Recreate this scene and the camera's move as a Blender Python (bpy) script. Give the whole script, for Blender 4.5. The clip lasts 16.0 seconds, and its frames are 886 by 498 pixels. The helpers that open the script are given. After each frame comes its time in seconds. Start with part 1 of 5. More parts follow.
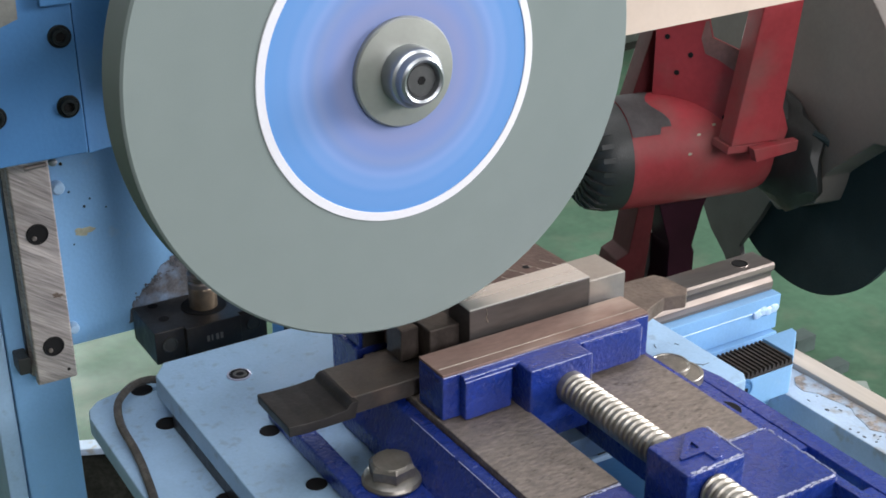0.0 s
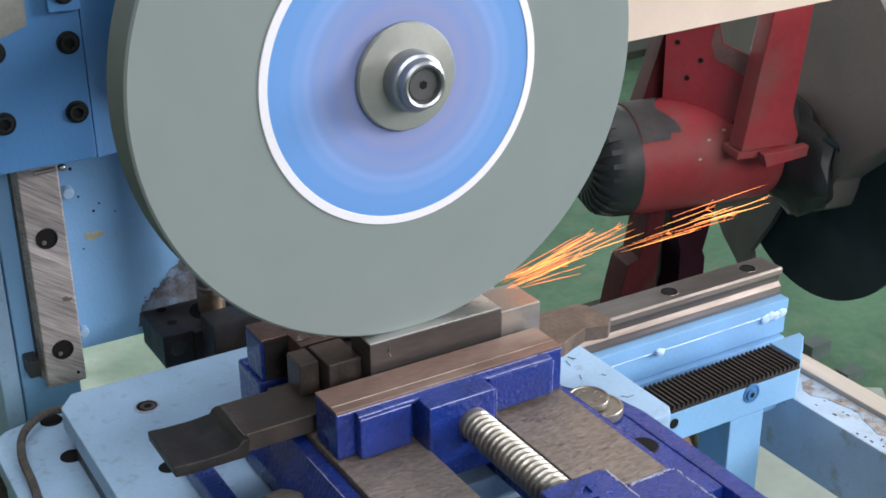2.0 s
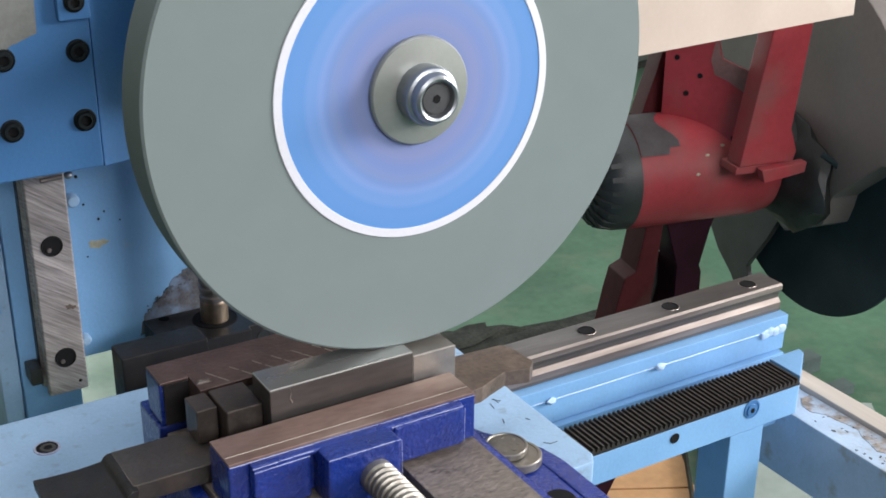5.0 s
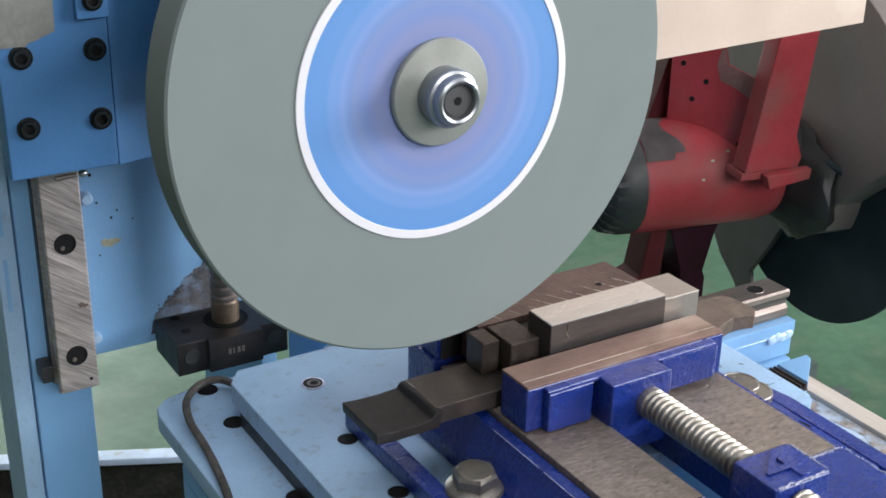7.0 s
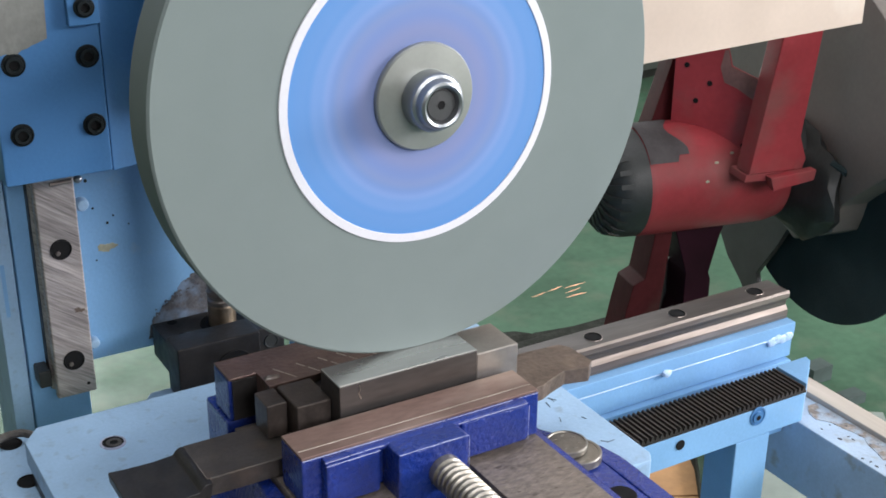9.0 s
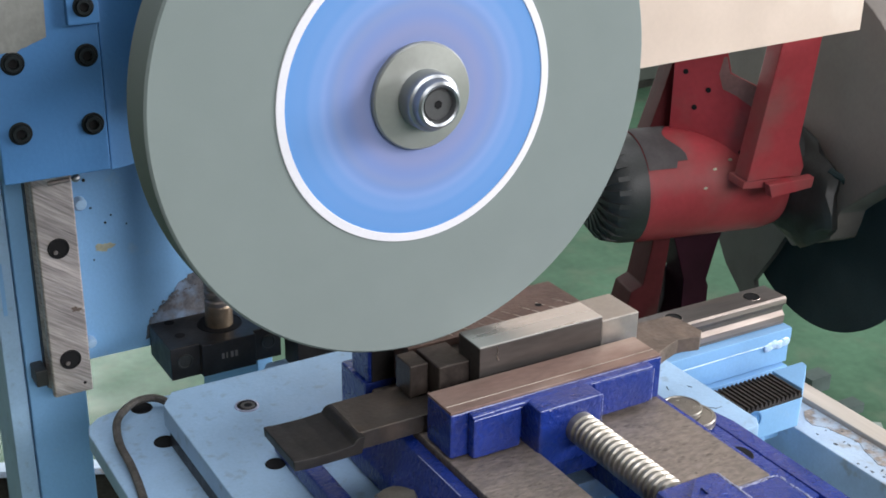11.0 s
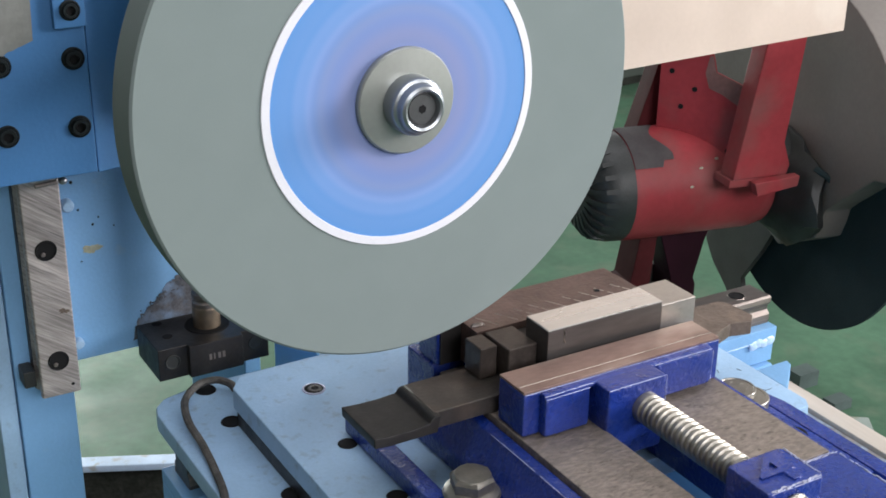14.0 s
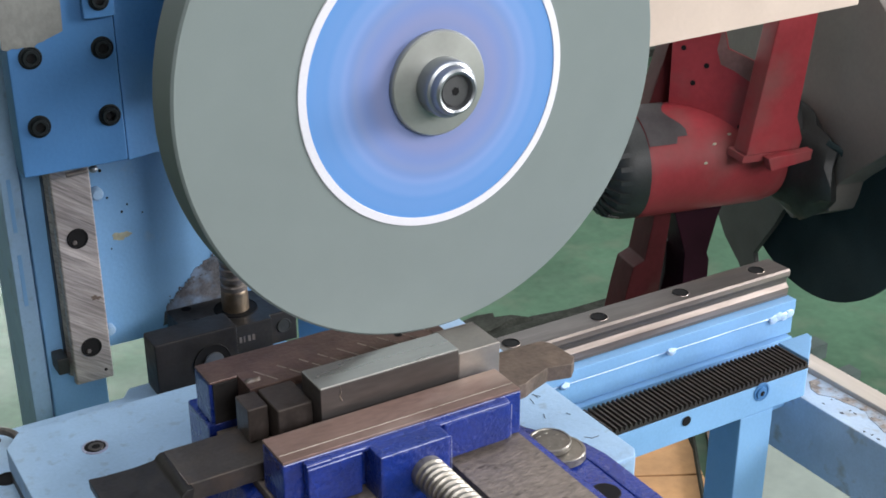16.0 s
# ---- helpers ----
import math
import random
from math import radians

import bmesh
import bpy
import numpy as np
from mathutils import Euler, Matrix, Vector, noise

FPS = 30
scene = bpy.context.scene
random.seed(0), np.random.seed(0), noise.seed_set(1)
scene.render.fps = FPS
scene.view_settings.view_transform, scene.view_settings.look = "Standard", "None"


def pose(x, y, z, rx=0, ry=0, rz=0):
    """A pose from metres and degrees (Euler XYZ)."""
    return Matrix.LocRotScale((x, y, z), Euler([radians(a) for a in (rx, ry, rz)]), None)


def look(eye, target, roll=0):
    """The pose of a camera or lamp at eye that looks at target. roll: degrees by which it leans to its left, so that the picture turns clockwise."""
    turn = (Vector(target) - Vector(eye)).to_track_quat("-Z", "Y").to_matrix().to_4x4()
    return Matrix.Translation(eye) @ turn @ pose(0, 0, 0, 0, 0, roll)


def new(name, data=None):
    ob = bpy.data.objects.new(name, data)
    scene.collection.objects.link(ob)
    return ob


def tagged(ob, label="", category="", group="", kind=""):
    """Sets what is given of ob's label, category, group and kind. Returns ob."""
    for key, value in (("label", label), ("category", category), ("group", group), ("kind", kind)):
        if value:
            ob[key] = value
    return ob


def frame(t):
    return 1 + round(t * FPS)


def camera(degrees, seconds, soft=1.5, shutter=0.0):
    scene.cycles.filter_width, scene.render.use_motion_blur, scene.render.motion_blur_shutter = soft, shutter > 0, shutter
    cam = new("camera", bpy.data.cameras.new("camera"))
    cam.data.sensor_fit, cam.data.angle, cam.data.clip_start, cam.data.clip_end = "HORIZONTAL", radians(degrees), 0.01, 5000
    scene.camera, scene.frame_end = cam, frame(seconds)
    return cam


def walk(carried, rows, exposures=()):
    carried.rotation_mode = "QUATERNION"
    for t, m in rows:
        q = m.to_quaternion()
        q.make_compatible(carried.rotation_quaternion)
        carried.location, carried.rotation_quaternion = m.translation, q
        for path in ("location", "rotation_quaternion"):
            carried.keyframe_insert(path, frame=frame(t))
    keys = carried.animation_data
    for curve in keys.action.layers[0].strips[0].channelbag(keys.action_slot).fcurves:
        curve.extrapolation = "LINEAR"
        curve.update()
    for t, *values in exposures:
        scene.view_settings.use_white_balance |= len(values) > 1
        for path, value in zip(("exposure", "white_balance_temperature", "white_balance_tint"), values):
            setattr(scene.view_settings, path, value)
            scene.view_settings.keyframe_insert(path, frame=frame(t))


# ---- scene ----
# Camera, held by hand in front of a small surface grinder
cam = camera(38.06, 16.0, soft=1.7)
PATH = [
    (0, (-0.1267, -0.5730, 0.3039), (0.1587, -0.1073, 0.0557), -0.17),
    (0.5, (-0.1299, -0.5741, 0.3031), (0.1507, -0.1056, 0.0546), -0.07),
    (1, (-0.1310, -0.5763, 0.3036), (0.1483, -0.1065, 0.0561), -0.13),
    (1.5, (-0.1281, -0.5764, 0.3052), (0.1509, -0.1060, 0.0584), -0.25),
    (2, (-0.1238, -0.5790, 0.3040), (0.1554, -0.1079, 0.0588), -0.51),
    (2.5, (-0.1185, -0.5840, 0.3074), (0.1609, -0.1124, 0.0635), -0.65),
    (3, (-0.1162, -0.5797, 0.3035), (0.1648, -0.1088, 0.0601), -0.48),
    (3.5, (-0.1161, -0.5812, 0.3032), (0.1662, -0.1112, 0.0595), -0.26),
    (4, (-0.1241, -0.5791, 0.3052), (0.1591, -0.1090, 0.0627), 0.01),
    (6.5, (-0.1362, -0.5723, 0.3061), (0.1516, -0.1037, 0.0663), 0.99),
    (7, (-0.1401, -0.5717, 0.3057), (0.1479, -0.1031, 0.0661), 1.19),
    (7.5, (-0.1392, -0.5730, 0.3050), (0.1478, -0.1036, 0.0655), 1.29),
    (8, (-0.1388, -0.5732, 0.3061), (0.1459, -0.1022, 0.0671), 1.12),
    (8.5, (-0.1323, -0.5789, 0.3034), (0.1495, -0.1059, 0.0649), 0.82),
    (9, (-0.1298, -0.5790, 0.3065), (0.1506, -0.1052, 0.0681), 0.52),
    (9.5, (-0.1290, -0.5785, 0.3048), (0.1520, -0.1043, 0.0677), 0.57),
    (12, (-0.1323, -0.5837, 0.3036), (0.1487, -0.1080, 0.0695), 1.02),
    (12.5, (-0.1348, -0.5827, 0.3050), (0.1463, -0.1077, 0.0698), 0.90),
    (13, (-0.1298, -0.5846, 0.3046), (0.1512, -0.1096, 0.0692), 0.77),
    (13.5, (-0.1298, -0.5841, 0.3041), (0.1526, -0.1105, 0.0677), 0.84),
    (14, (-0.1290, -0.5850, 0.3079), (0.1556, -0.1127, 0.0714), 0.98),
    (14.5, (-0.1297, -0.5855, 0.3071), (0.1567, -0.1135, 0.0722), 1.04),
    (15, (-0.1319, -0.5868, 0.3070), (0.1536, -0.1148, 0.0711), 1.02),
    (15.5, (-0.1429, -0.5837, 0.3078), (0.1414, -0.1129, 0.0678), 0.95),
    (16, (-0.1436, -0.5844, 0.3103), (0.1390, -0.1149, 0.0658), -0.17),
]
walk(cam, [(t, look(eye, target, roll)) for t, eye, target, roll in PATH])

# Light: daylight from unseen windows and roof light; rear door lamp is added fill
scene.view_settings.exposure = 0.0
world = bpy.data.worlds.new("sky")
scene.world = world
world.use_nodes = True
wn = world.node_tree.nodes
sky = wn.new("ShaderNodeTexSky")
sky.sky_type, sky.sun_disc = "NISHITA", False
sky.sun_elevation, sky.sun_rotation = radians(38), radians(115)
world.node_tree.links.new(sky.outputs[0], wn["Background"].inputs[0])
wn["Background"].inputs[1].default_value = 0.12


def area_light(name, eye, target, sx, sy, power, color):
    data = bpy.data.lights.new(name, "AREA")
    data.shape, data.size, data.size_y, data.energy, data.color = "RECTANGLE", sx, sy, power, color
    ob = new(name, data)
    ob.matrix_world = look(eye, target)
    return ob


area_light("window_daylight", (3.38, -1.7, 1.05), (0.2, -0.2, 0.1), 1.5, 1.2, 200, (1.0, 0.97, 0.97))
area_light("front_window_daylight", (0.3, -3.45, 1.55), (0.1, -0.1, 0.1), 2.4, 1.2, 90, (1.0, 0.97, 0.98))
area_light("roof_light", (0.3, 0.2, 2.9), (0.3, 0.2, 0.0), 2.4, 1.6, 42, (1.0, 0.98, 1.0))
area_light("rear_window_daylight", (2.5, 4.1, 1.75), (0.6, 0.4, 0.3), 2.4, 1.3, 30, (1.0, 0.97, 0.97))
# unseen doorway lamp, added to brighten the floor on the left
area_light("rear_door_fill", (0.80, 4.12, 0.25), (0.5, 1.4, -0.6), 0.7, 1.9, 74, (0.93, 1.0, 0.97))


# ---------------------------------------------------------------- materials
def material(name, color, rough=0.5, metal=0.0, fine=0.0, fine_scale=900.0, coarse=0.0, coarse_scale=25.0, bump=0.0,
             bump_scale=700.0, tint=None, tint_amount=0.0, tint_scale=40.0, tint_edge=(0.55, 0.7), stretch=None, coat=0.0, turn=(0, 0, 0)):
    m = bpy.data.materials.new(name)
    m.use_nodes = True
    n, l = m.node_tree.nodes, m.node_tree.links
    b = n["Principled BSDF"]
    b.inputs["Roughness"].default_value = rough
    b.inputs["Metallic"].default_value = metal
    b.inputs["Coat Weight"].default_value = coat
    co = n.new("ShaderNodeTexCoord")
    source = co.outputs["Object"]
    if stretch:
        mp = n.new("ShaderNodeMapping")
        mp.inputs["Scale"].default_value = stretch
        pre = n.new("ShaderNodeMapping")
        pre.inputs["Rotation"].default_value = [radians(a) for a in turn]
        l.new(source, pre.inputs["Vector"])
        source = pre.outputs[0]
        l.new(source, mp.inputs["Vector"])
        source = mp.outputs[0]

    def noise_tex(scale, detail=4.0):
        t = n.new("ShaderNodeTexNoise")
        t.inputs["Scale"].default_value, t.inputs["Detail"].default_value = scale, detail
        l.new(source, t.inputs["Vector"])
        return t.outputs["Fac"]

    def ramp(fac, lo, hi, a, z):
        r = n.new("ShaderNodeMapRange")
        r.inputs[1].default_value, r.inputs[2].default_value, r.inputs[3].default_value, r.inputs[4].default_value = lo, hi, a, z
        l.new(fac, r.inputs[0])
        return r.outputs[0]

    rgb = n.new("ShaderNodeRGB")
    rgb.outputs[0].default_value = (*color, 1)
    out = rgb.outputs[0]
    for amount, scale in ((fine, fine_scale), (coarse, coarse_scale)):
        if amount:
            mix = n.new("ShaderNodeMix")
            mix.data_type, mix.blend_type = "RGBA", "MULTIPLY"
            mix.inputs[0].default_value = 1.0
            v = ramp(noise_tex(scale), 0.3, 0.7, 1 - amount, 1 + amount)
            comb = n.new("ShaderNodeCombineColor")
            for k in range(3):
                l.new(v, comb.inputs[k])
            l.new(out, mix.inputs[6])
            l.new(comb.outputs[0], mix.inputs[7])
            out = mix.outputs[2]
    if tint:
        mix = n.new("ShaderNodeMix")
        mix.data_type = "RGBA"
        l.new(ramp(noise_tex(tint_scale, 6.0), tint_edge[0], tint_edge[1], 0.0, tint_amount), mix.inputs[0])
        l.new(out, mix.inputs[6])
        mix.inputs[7].default_value = (*tint, 1)
        out = mix.outputs[2]
    l.new(out, b.inputs["Base Color"])
    l.new(ramp(noise_tex(coarse_scale * 2.3), 0.3, 0.7, max(rough - 0.08, 0.05), min(rough + 0.1, 1.0)), b.inputs["Roughness"])
    if bump:
        bp = n.new("ShaderNodeBump")
        bp.inputs["Strength"].default_value, bp.inputs["Distance"].default_value = bump, 0.001
        l.new(noise_tex(bump_scale, 5.0), bp.inputs["Height"])
        l.new(bp.outputs[0], b.inputs["Normal"])
    return m


LIGHT_BLUE = material("light_blue_paint", (0.185, 0.375, 0.635), 0.38, 0, 0.03, 600, 0.08, 22, 0.12, 500, (0.32, 0.40, 0.46), 0.5, 55, (0.66, 0.8))
PLATE_BLUE = material("table_blue_paint", (0.29, 0.445, 0.63), 0.5, 0, 0.04, 700, 0.08, 30, 0.15, 500, (0.19, 0.235, 0.30), 0.65, 150, (0.58, 0.76))
HEAD_BLUE = material("head_blue_paint", (0.058, 0.18, 0.40), 0.42, 0, 0.03, 600, 0.08, 18, 0.12, 400)
VISE_BLUE = material("vise_blue_enamel", (0.008, 0.028, 0.205), 0.27, 0, 0.12, 700, 0.18, 40, 0.8, 560, (0.06, 0.11, 0.34), 0.30, 300, (0.64, 0.78), coat=0.4)
WHEEL_GREY = material("abrasive_grey", (0.174, 0.212, 0.210), 0.85, 0, 0.025, 2500, 0.02, 20, 0.12, 2400)
RING_WHITE = material("paper_white", (0.68, 0.68, 0.74), 0.6, 0, 0.02)
FLANGE_GREY = material("flange_steel", (0.31, 0.325, 0.305), 0.42, 0.55, 0.03, 500)
NUT_STEEL = material("nut_steel", (0.30, 0.32, 0.34), 0.34, 0.85, 0.03, 500)
DARK_HOLE = material("dark_bore", (0.012, 0.012, 0.013), 0.6)
RUBBER = material("black_plastic", (0.022, 0.024, 0.024), 0.5, 0, 0.15, 500, 0.2, 40, 0.2, 600)
RAIL_STEEL = material("rail_steel", (0.23, 0.20, 0.185), 0.45, 0.7, 0.08, 300, 0.16, 30, 0.15, 300, (0.16, 0.10, 0.07), 0.5, 70, (0.6, 0.75))
GROUND_RAIL = material("ground_rail_steel", (0.36, 0.325, 0.315), 0.42, 0.45, 0.36, 460, 0.3, 45, 0.3, 300, (0.20, 0.13, 0.09), 0.45, 60, (0.6, 0.75), stretch=(0.16, 1.0, 2.6), turn=(0, -35, 0))
SIDE_STEEL = material("rail_side_steel", (0.36, 0.30, 0.27), 0.35, 0.85, 0.08, 400, 0.15, 60, stretch=(0.1, 1, 1))
BLACK_OXIDE = material("black_oxide_steel", (0.026, 0.024, 0.024), 0.42, 0.35, 0.15, 600, 0.3, 60, 0.1, 500, (0.10, 0.075, 0.06), 0.4, 50, (0.6, 0.75))
BAR_STEEL = material("dark_steel_bar", (0.085, 0.075, 0.069), 0.38, 0.5, 0.12, 500, 0.25, 50, 0.2, 500, (0.17, 0.12, 0.09), 0.5, 80, (0.55, 0.7))
WORK_STEEL = material("ground_workpiece_steel", (0.70, 0.685, 0.67), 0.27, 0.9, 0.04, 500, 0.06, 40, 0.1, 400, stretch=(0.12, 1, 1))
BLOCK_STEEL = material("block_steel", (0.40, 0.365, 0.335), 0.42, 0.8, 0.04, 600, 0.05, 50, 0.05, 400)
JAW_BROWN = material("worn_brown_jaw", (0.275, 0.182, 0.155), 0.42, 0.55, 0.12, 500, 0.22, 55, 0.2, 600, (0.42, 0.33, 0.28), 0.75, 70, (0.46, 0.66), stretch=(0.4, 1, 1))
SLIDE_BROWN = material("machined_cast_iron", (0.23, 0.193, 0.168), 0.5, 0.5, 0.25, 500, 0.15, 35, 0.5, 700, (0.075, 0.06, 0.05), 0.7, 420, (0.60, 0.70), stretch=(0.6, 1.1, 1))
ZINC = material("zinc_plated_steel", (0.31, 0.292, 0.258), 0.40, 0.8, 0.12, 500, 0.28, 120, 0.2, 500, (0.3, 0.24, 0.16), 0.4, 120, (0.58, 0.75))
BOLT_STEEL = material("dull_bolt_steel", (0.255, 0.24, 0.215), 0.36, 0.8, 0.08, 600, 0.2, 120, 0.15, 600)
RACK_BLACK = material("rack_teeth_steel", (0.05, 0.045, 0.042), 0.45, 0.6, 0.25, 600, 0.2, 80, 0.2, 600)
WELD = material("weld_bead", (0.42, 0.58, 0.82), 0.35, 0.1, 0.1, 600, 0, 20, 0.5, 500)
SAW_RED = material("saw_red_paint", (0.275, 0.036, 0.044), 0.42, 0, 0.06, 200, 0.22, 14, 0.15, 200, (0.17, 0.10, 0.09), 0.6, 18, (0.50, 0.72))
# dark reds of the stand legs hold the shade they stand in
SAW_DULL_SHADE = material("dull_dirty_red_in_shade", (0.062, 0.012, 0.014), 0.5, 0, 0.08, 200, 0.3, 14, 0.15, 200, (0.06, 0.04, 0.035), 0.6, 22, (0.5, 0.7))
SAW_MAROON_SHADE = material("maroon_in_shade", (0.024, 0.006, 0.012), 0.5, 0, 0.06, 200, 0.3, 14, 0.15, 200)
SAW_GREY = material("saw_grey_paint", (0.045, 0.042, 0.042), 0.55, 0, 0.08, 300, 0.2, 14, 0.1, 200)
GUARD_BROWN = material("guard_dusty_grey", (0.135, 0.121, 0.111), 0.6, 0, 0.05, 300, 0.15, 9, 0.1, 200)
DISC_BLACK = material("cutting_disc_black", (0.027, 0.041, 0.045), 0.85, 0, 0.1, 600, 0.2, 12, 0.15, 800)
CREAM = material("cream_sheet_metal", (0.53, 0.435, 0.37), 0.5, 0, 0.02, 400, 0.07, 16, 0.05, 200, (0.62, 0.54, 0.47), 0.5, 22, (0.58, 0.66))
FLOOR_GREEN = material("green_floor_paint", (0.062, 0.124, 0.080), 0.46, 0, 0.10, 60, 0.22, 5.0, 0.2, 40, (0.105, 0.140, 0.100), 0.6, 14.0, (0.52, 0.70))
WALL_PALE = material("pale_green_wall", (0.50, 0.53, 0.50), 0.7, 0, 0.03, 40, 0.06, 2, 0.1, 60)
WALL_DIM = material("dim_grey_wall", (0.16, 0.15, 0.15), 0.8, 0, 0.04, 40, 0.1, 2, 0.1, 60)
CEILING_GREY = material("sheet_ceiling", (0.6, 0.6, 0.58), 0.7, 0, 0.03, 40, 0.06, 2, 0.1, 60)
WOOD_PALE = material("planed_pale_wood", (0.50, 0.445, 0.39), 0.6, 0, 0.14, 90, 0.18, 20, 0.25, 200, (0.20, 0.14, 0.10), 0.75, 30, (0.54, 0.68), stretch=(1, 0.1, 1))
CARDBOARD = material("brown_cardboard", (0.36, 0.20, 0.09), 0.8, 0, 0.1, 80, 0.18, 9, 0.1, 300)
TAPE = material("grey_cloth_tape", (0.17, 0.175, 0.165), 0.6, 0, 0.1, 300, 0.15, 60, 0.4, 220)
SOOT = material("black_debris", (0.026, 0.028, 0.024), 0.8, 0, 0.3, 200, 0.4, 30, 0.5, 150)
CHIP_PALE = material("bare_filler", (0.36, 0.36, 0.27), 0.7, 0, 0.1, 600, 0.2, 200)
DUST = material("grinding_dust", (0.075, 0.085, 0.105), 0.85, 0, 0.3, 500, 0.3, 90, 0.3, 500)
CABLE = material("grey_cable", (0.06, 0.055, 0.05), 0.6, 0, 0.3, 500, 0.4, 120, 0.3, 600)
EDGE_WEAR_GLINT = material("worn_edge_highlight", (0.50, 0.52, 0.66), 0.3, 0.4, 0.2, 900)
SCRIBE = material("scribed_bright_line", (0.62, 0.56, 0.50), 0.3, 0.9)
# darkened in colour for the dim surroundings that the block's sides reflect
DARKENED_STEEL = material("darkened_steel", (0.115, 0.106, 0.102), 0.42, 0.8, 0.1, 500, 0.12, 50, 0.1, 400, stretch=(0.2, 1, 1))
JAW_FACE = material("dark_worn_jaw_face", (0.130, 0.084, 0.073), 0.36, 0.4, 0.15, 500, 0.25, 60, 0.3, 500, (0.16, 0.11, 0.09), 0.5, 90, (0.55, 0.7))
BRONZE = material("dull_bronze", (0.26, 0.205, 0.15), 0.4, 0.8, 0.1, 400, 0.2, 90)
DUSTY_BLUE = material("dusty_blue_paint", (0.40, 0.51, 0.65), 0.55, 0, 0.05, 500, 0.12, 30, 0.2, 400, (0.30, 0.29, 0.27), 0.75, 75, (0.56, 0.68))
for matt in (DARK_HOLE, SOOT, DISC_BLACK, SAW_DULL_SHADE, SAW_MAROON_SHADE):
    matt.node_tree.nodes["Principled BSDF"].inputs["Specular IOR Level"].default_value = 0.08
BOLT_BLACK = material("black_cap_screw", (0.010, 0.014, 0.016), 0.6, 0, 0.1, 500)
BOLT_BLACK.node_tree.nodes["Principled BSDF"].inputs["Specular IOR Level"].default_value = 0.2
SAW_RED.node_tree.nodes["Principled BSDF"].inputs["Specular IOR Level"].default_value = 0.2
FLOOR_GREEN.node_tree.nodes["Principled BSDF"].inputs["Specular IOR Level"].default_value = 0.12
# rail steel darkened in colour for the dim reflection on its top
TABLE_RAIL = material("darkened_rail_steel", (0.115, 0.105, 0.100), 0.42, 0.65, 0.10, 400, 0.25, 35, 0.15, 300, (0.20, 0.15, 0.12), 0.5, 60, (0.58, 0.75), stretch=(0.15, 1, 1))
TOOTH_STEEL = material("worn_tooth_steel", (0.055, 0.048, 0.045), 0.40, 0.6, 0.25, 600, 0.2, 80, 0.2, 600)
PATCH_GREY = material("dusty_bare_patch", (0.125, 0.112, 0.115), 0.65, 0, 0.08, 300, 0.25, 30, 0.15, 300)
SMUDGE = material("oily_grinding_smudge", (0.085, 0.088, 0.102), 0.75, 0, 0.25, 600, 0.35, 160, 0.3, 500, (0.16, 0.235, 0.36), 0.85, 90, (0.44, 0.66))
# pale edge enamel carries painted highlights as well as wear
VISE_EDGE = material("rubbed_enamel_highlight", (0.46, 0.49, 0.72), 0.25, 0.2, 0.25, 900, coat=0.4)
FLANK_STEEL = material("rubbed_rail_flank", (0.27, 0.232, 0.212), 0.45, 0.8, 0.12, 400, 0.2, 60, 0.2, 300, (0.12, 0.09, 0.075), 0.6, 70, (0.55, 0.68), stretch=(0.12, 1, 1))
DUST_FILM = material("red_brown_dust_film", (0.165, 0.085, 0.080), 0.7, 0, 0.1, 300, 0.25, 30, 0.1, 300)
SPACER_STEEL = material("dark_brown_spacer_steel", (0.095, 0.077, 0.069), 0.40, 0.5, 0.12, 500, 0.3, 60, 0.2, 500, (0.15, 0.115, 0.095), 0.5, 90, (0.55, 0.7))
BROWN_DUST = material("drifted_brown_dust", (0.27, 0.235, 0.21), 0.9, 0, 0.3, 500, 0.4, 80, 0.4, 400, (0.36, 0.44, 0.54), 0.9, 110, (0.42, 0.58))
CABINET_GREY = material("dark_grey_green_sheet", (0.050, 0.060, 0.052), 0.6, 0, 0.05, 60, 0.2, 6, 0.1, 60)
SHEET_GREY = material("dusty_grey_sheet", (0.22, 0.26, 0.24), 0.6, 0, 0.05, 60, 0.12, 9, 0.1, 60, (0.16, 0.14, 0.08), 0.6, 14, (0.6, 0.7))
BROWN_STEEL = material("brown_steel", (0.15, 0.115, 0.095), 0.5, 0.4, 0.15, 500, 0.25, 60, 0.3, 500, (0.24, 0.18, 0.14), 0.5, 90, (0.55, 0.7))
SPINDLE_DARK = material("spindle_dark_steel", (0.10, 0.10, 0.105), 0.4, 0.5, 0.05, 500)
OFFCUT = material("dirty_offcut", (0.05, 0.072, 0.069), 0.6, 0, 0.1, 60, 0.3, 20, 0.1, 100)


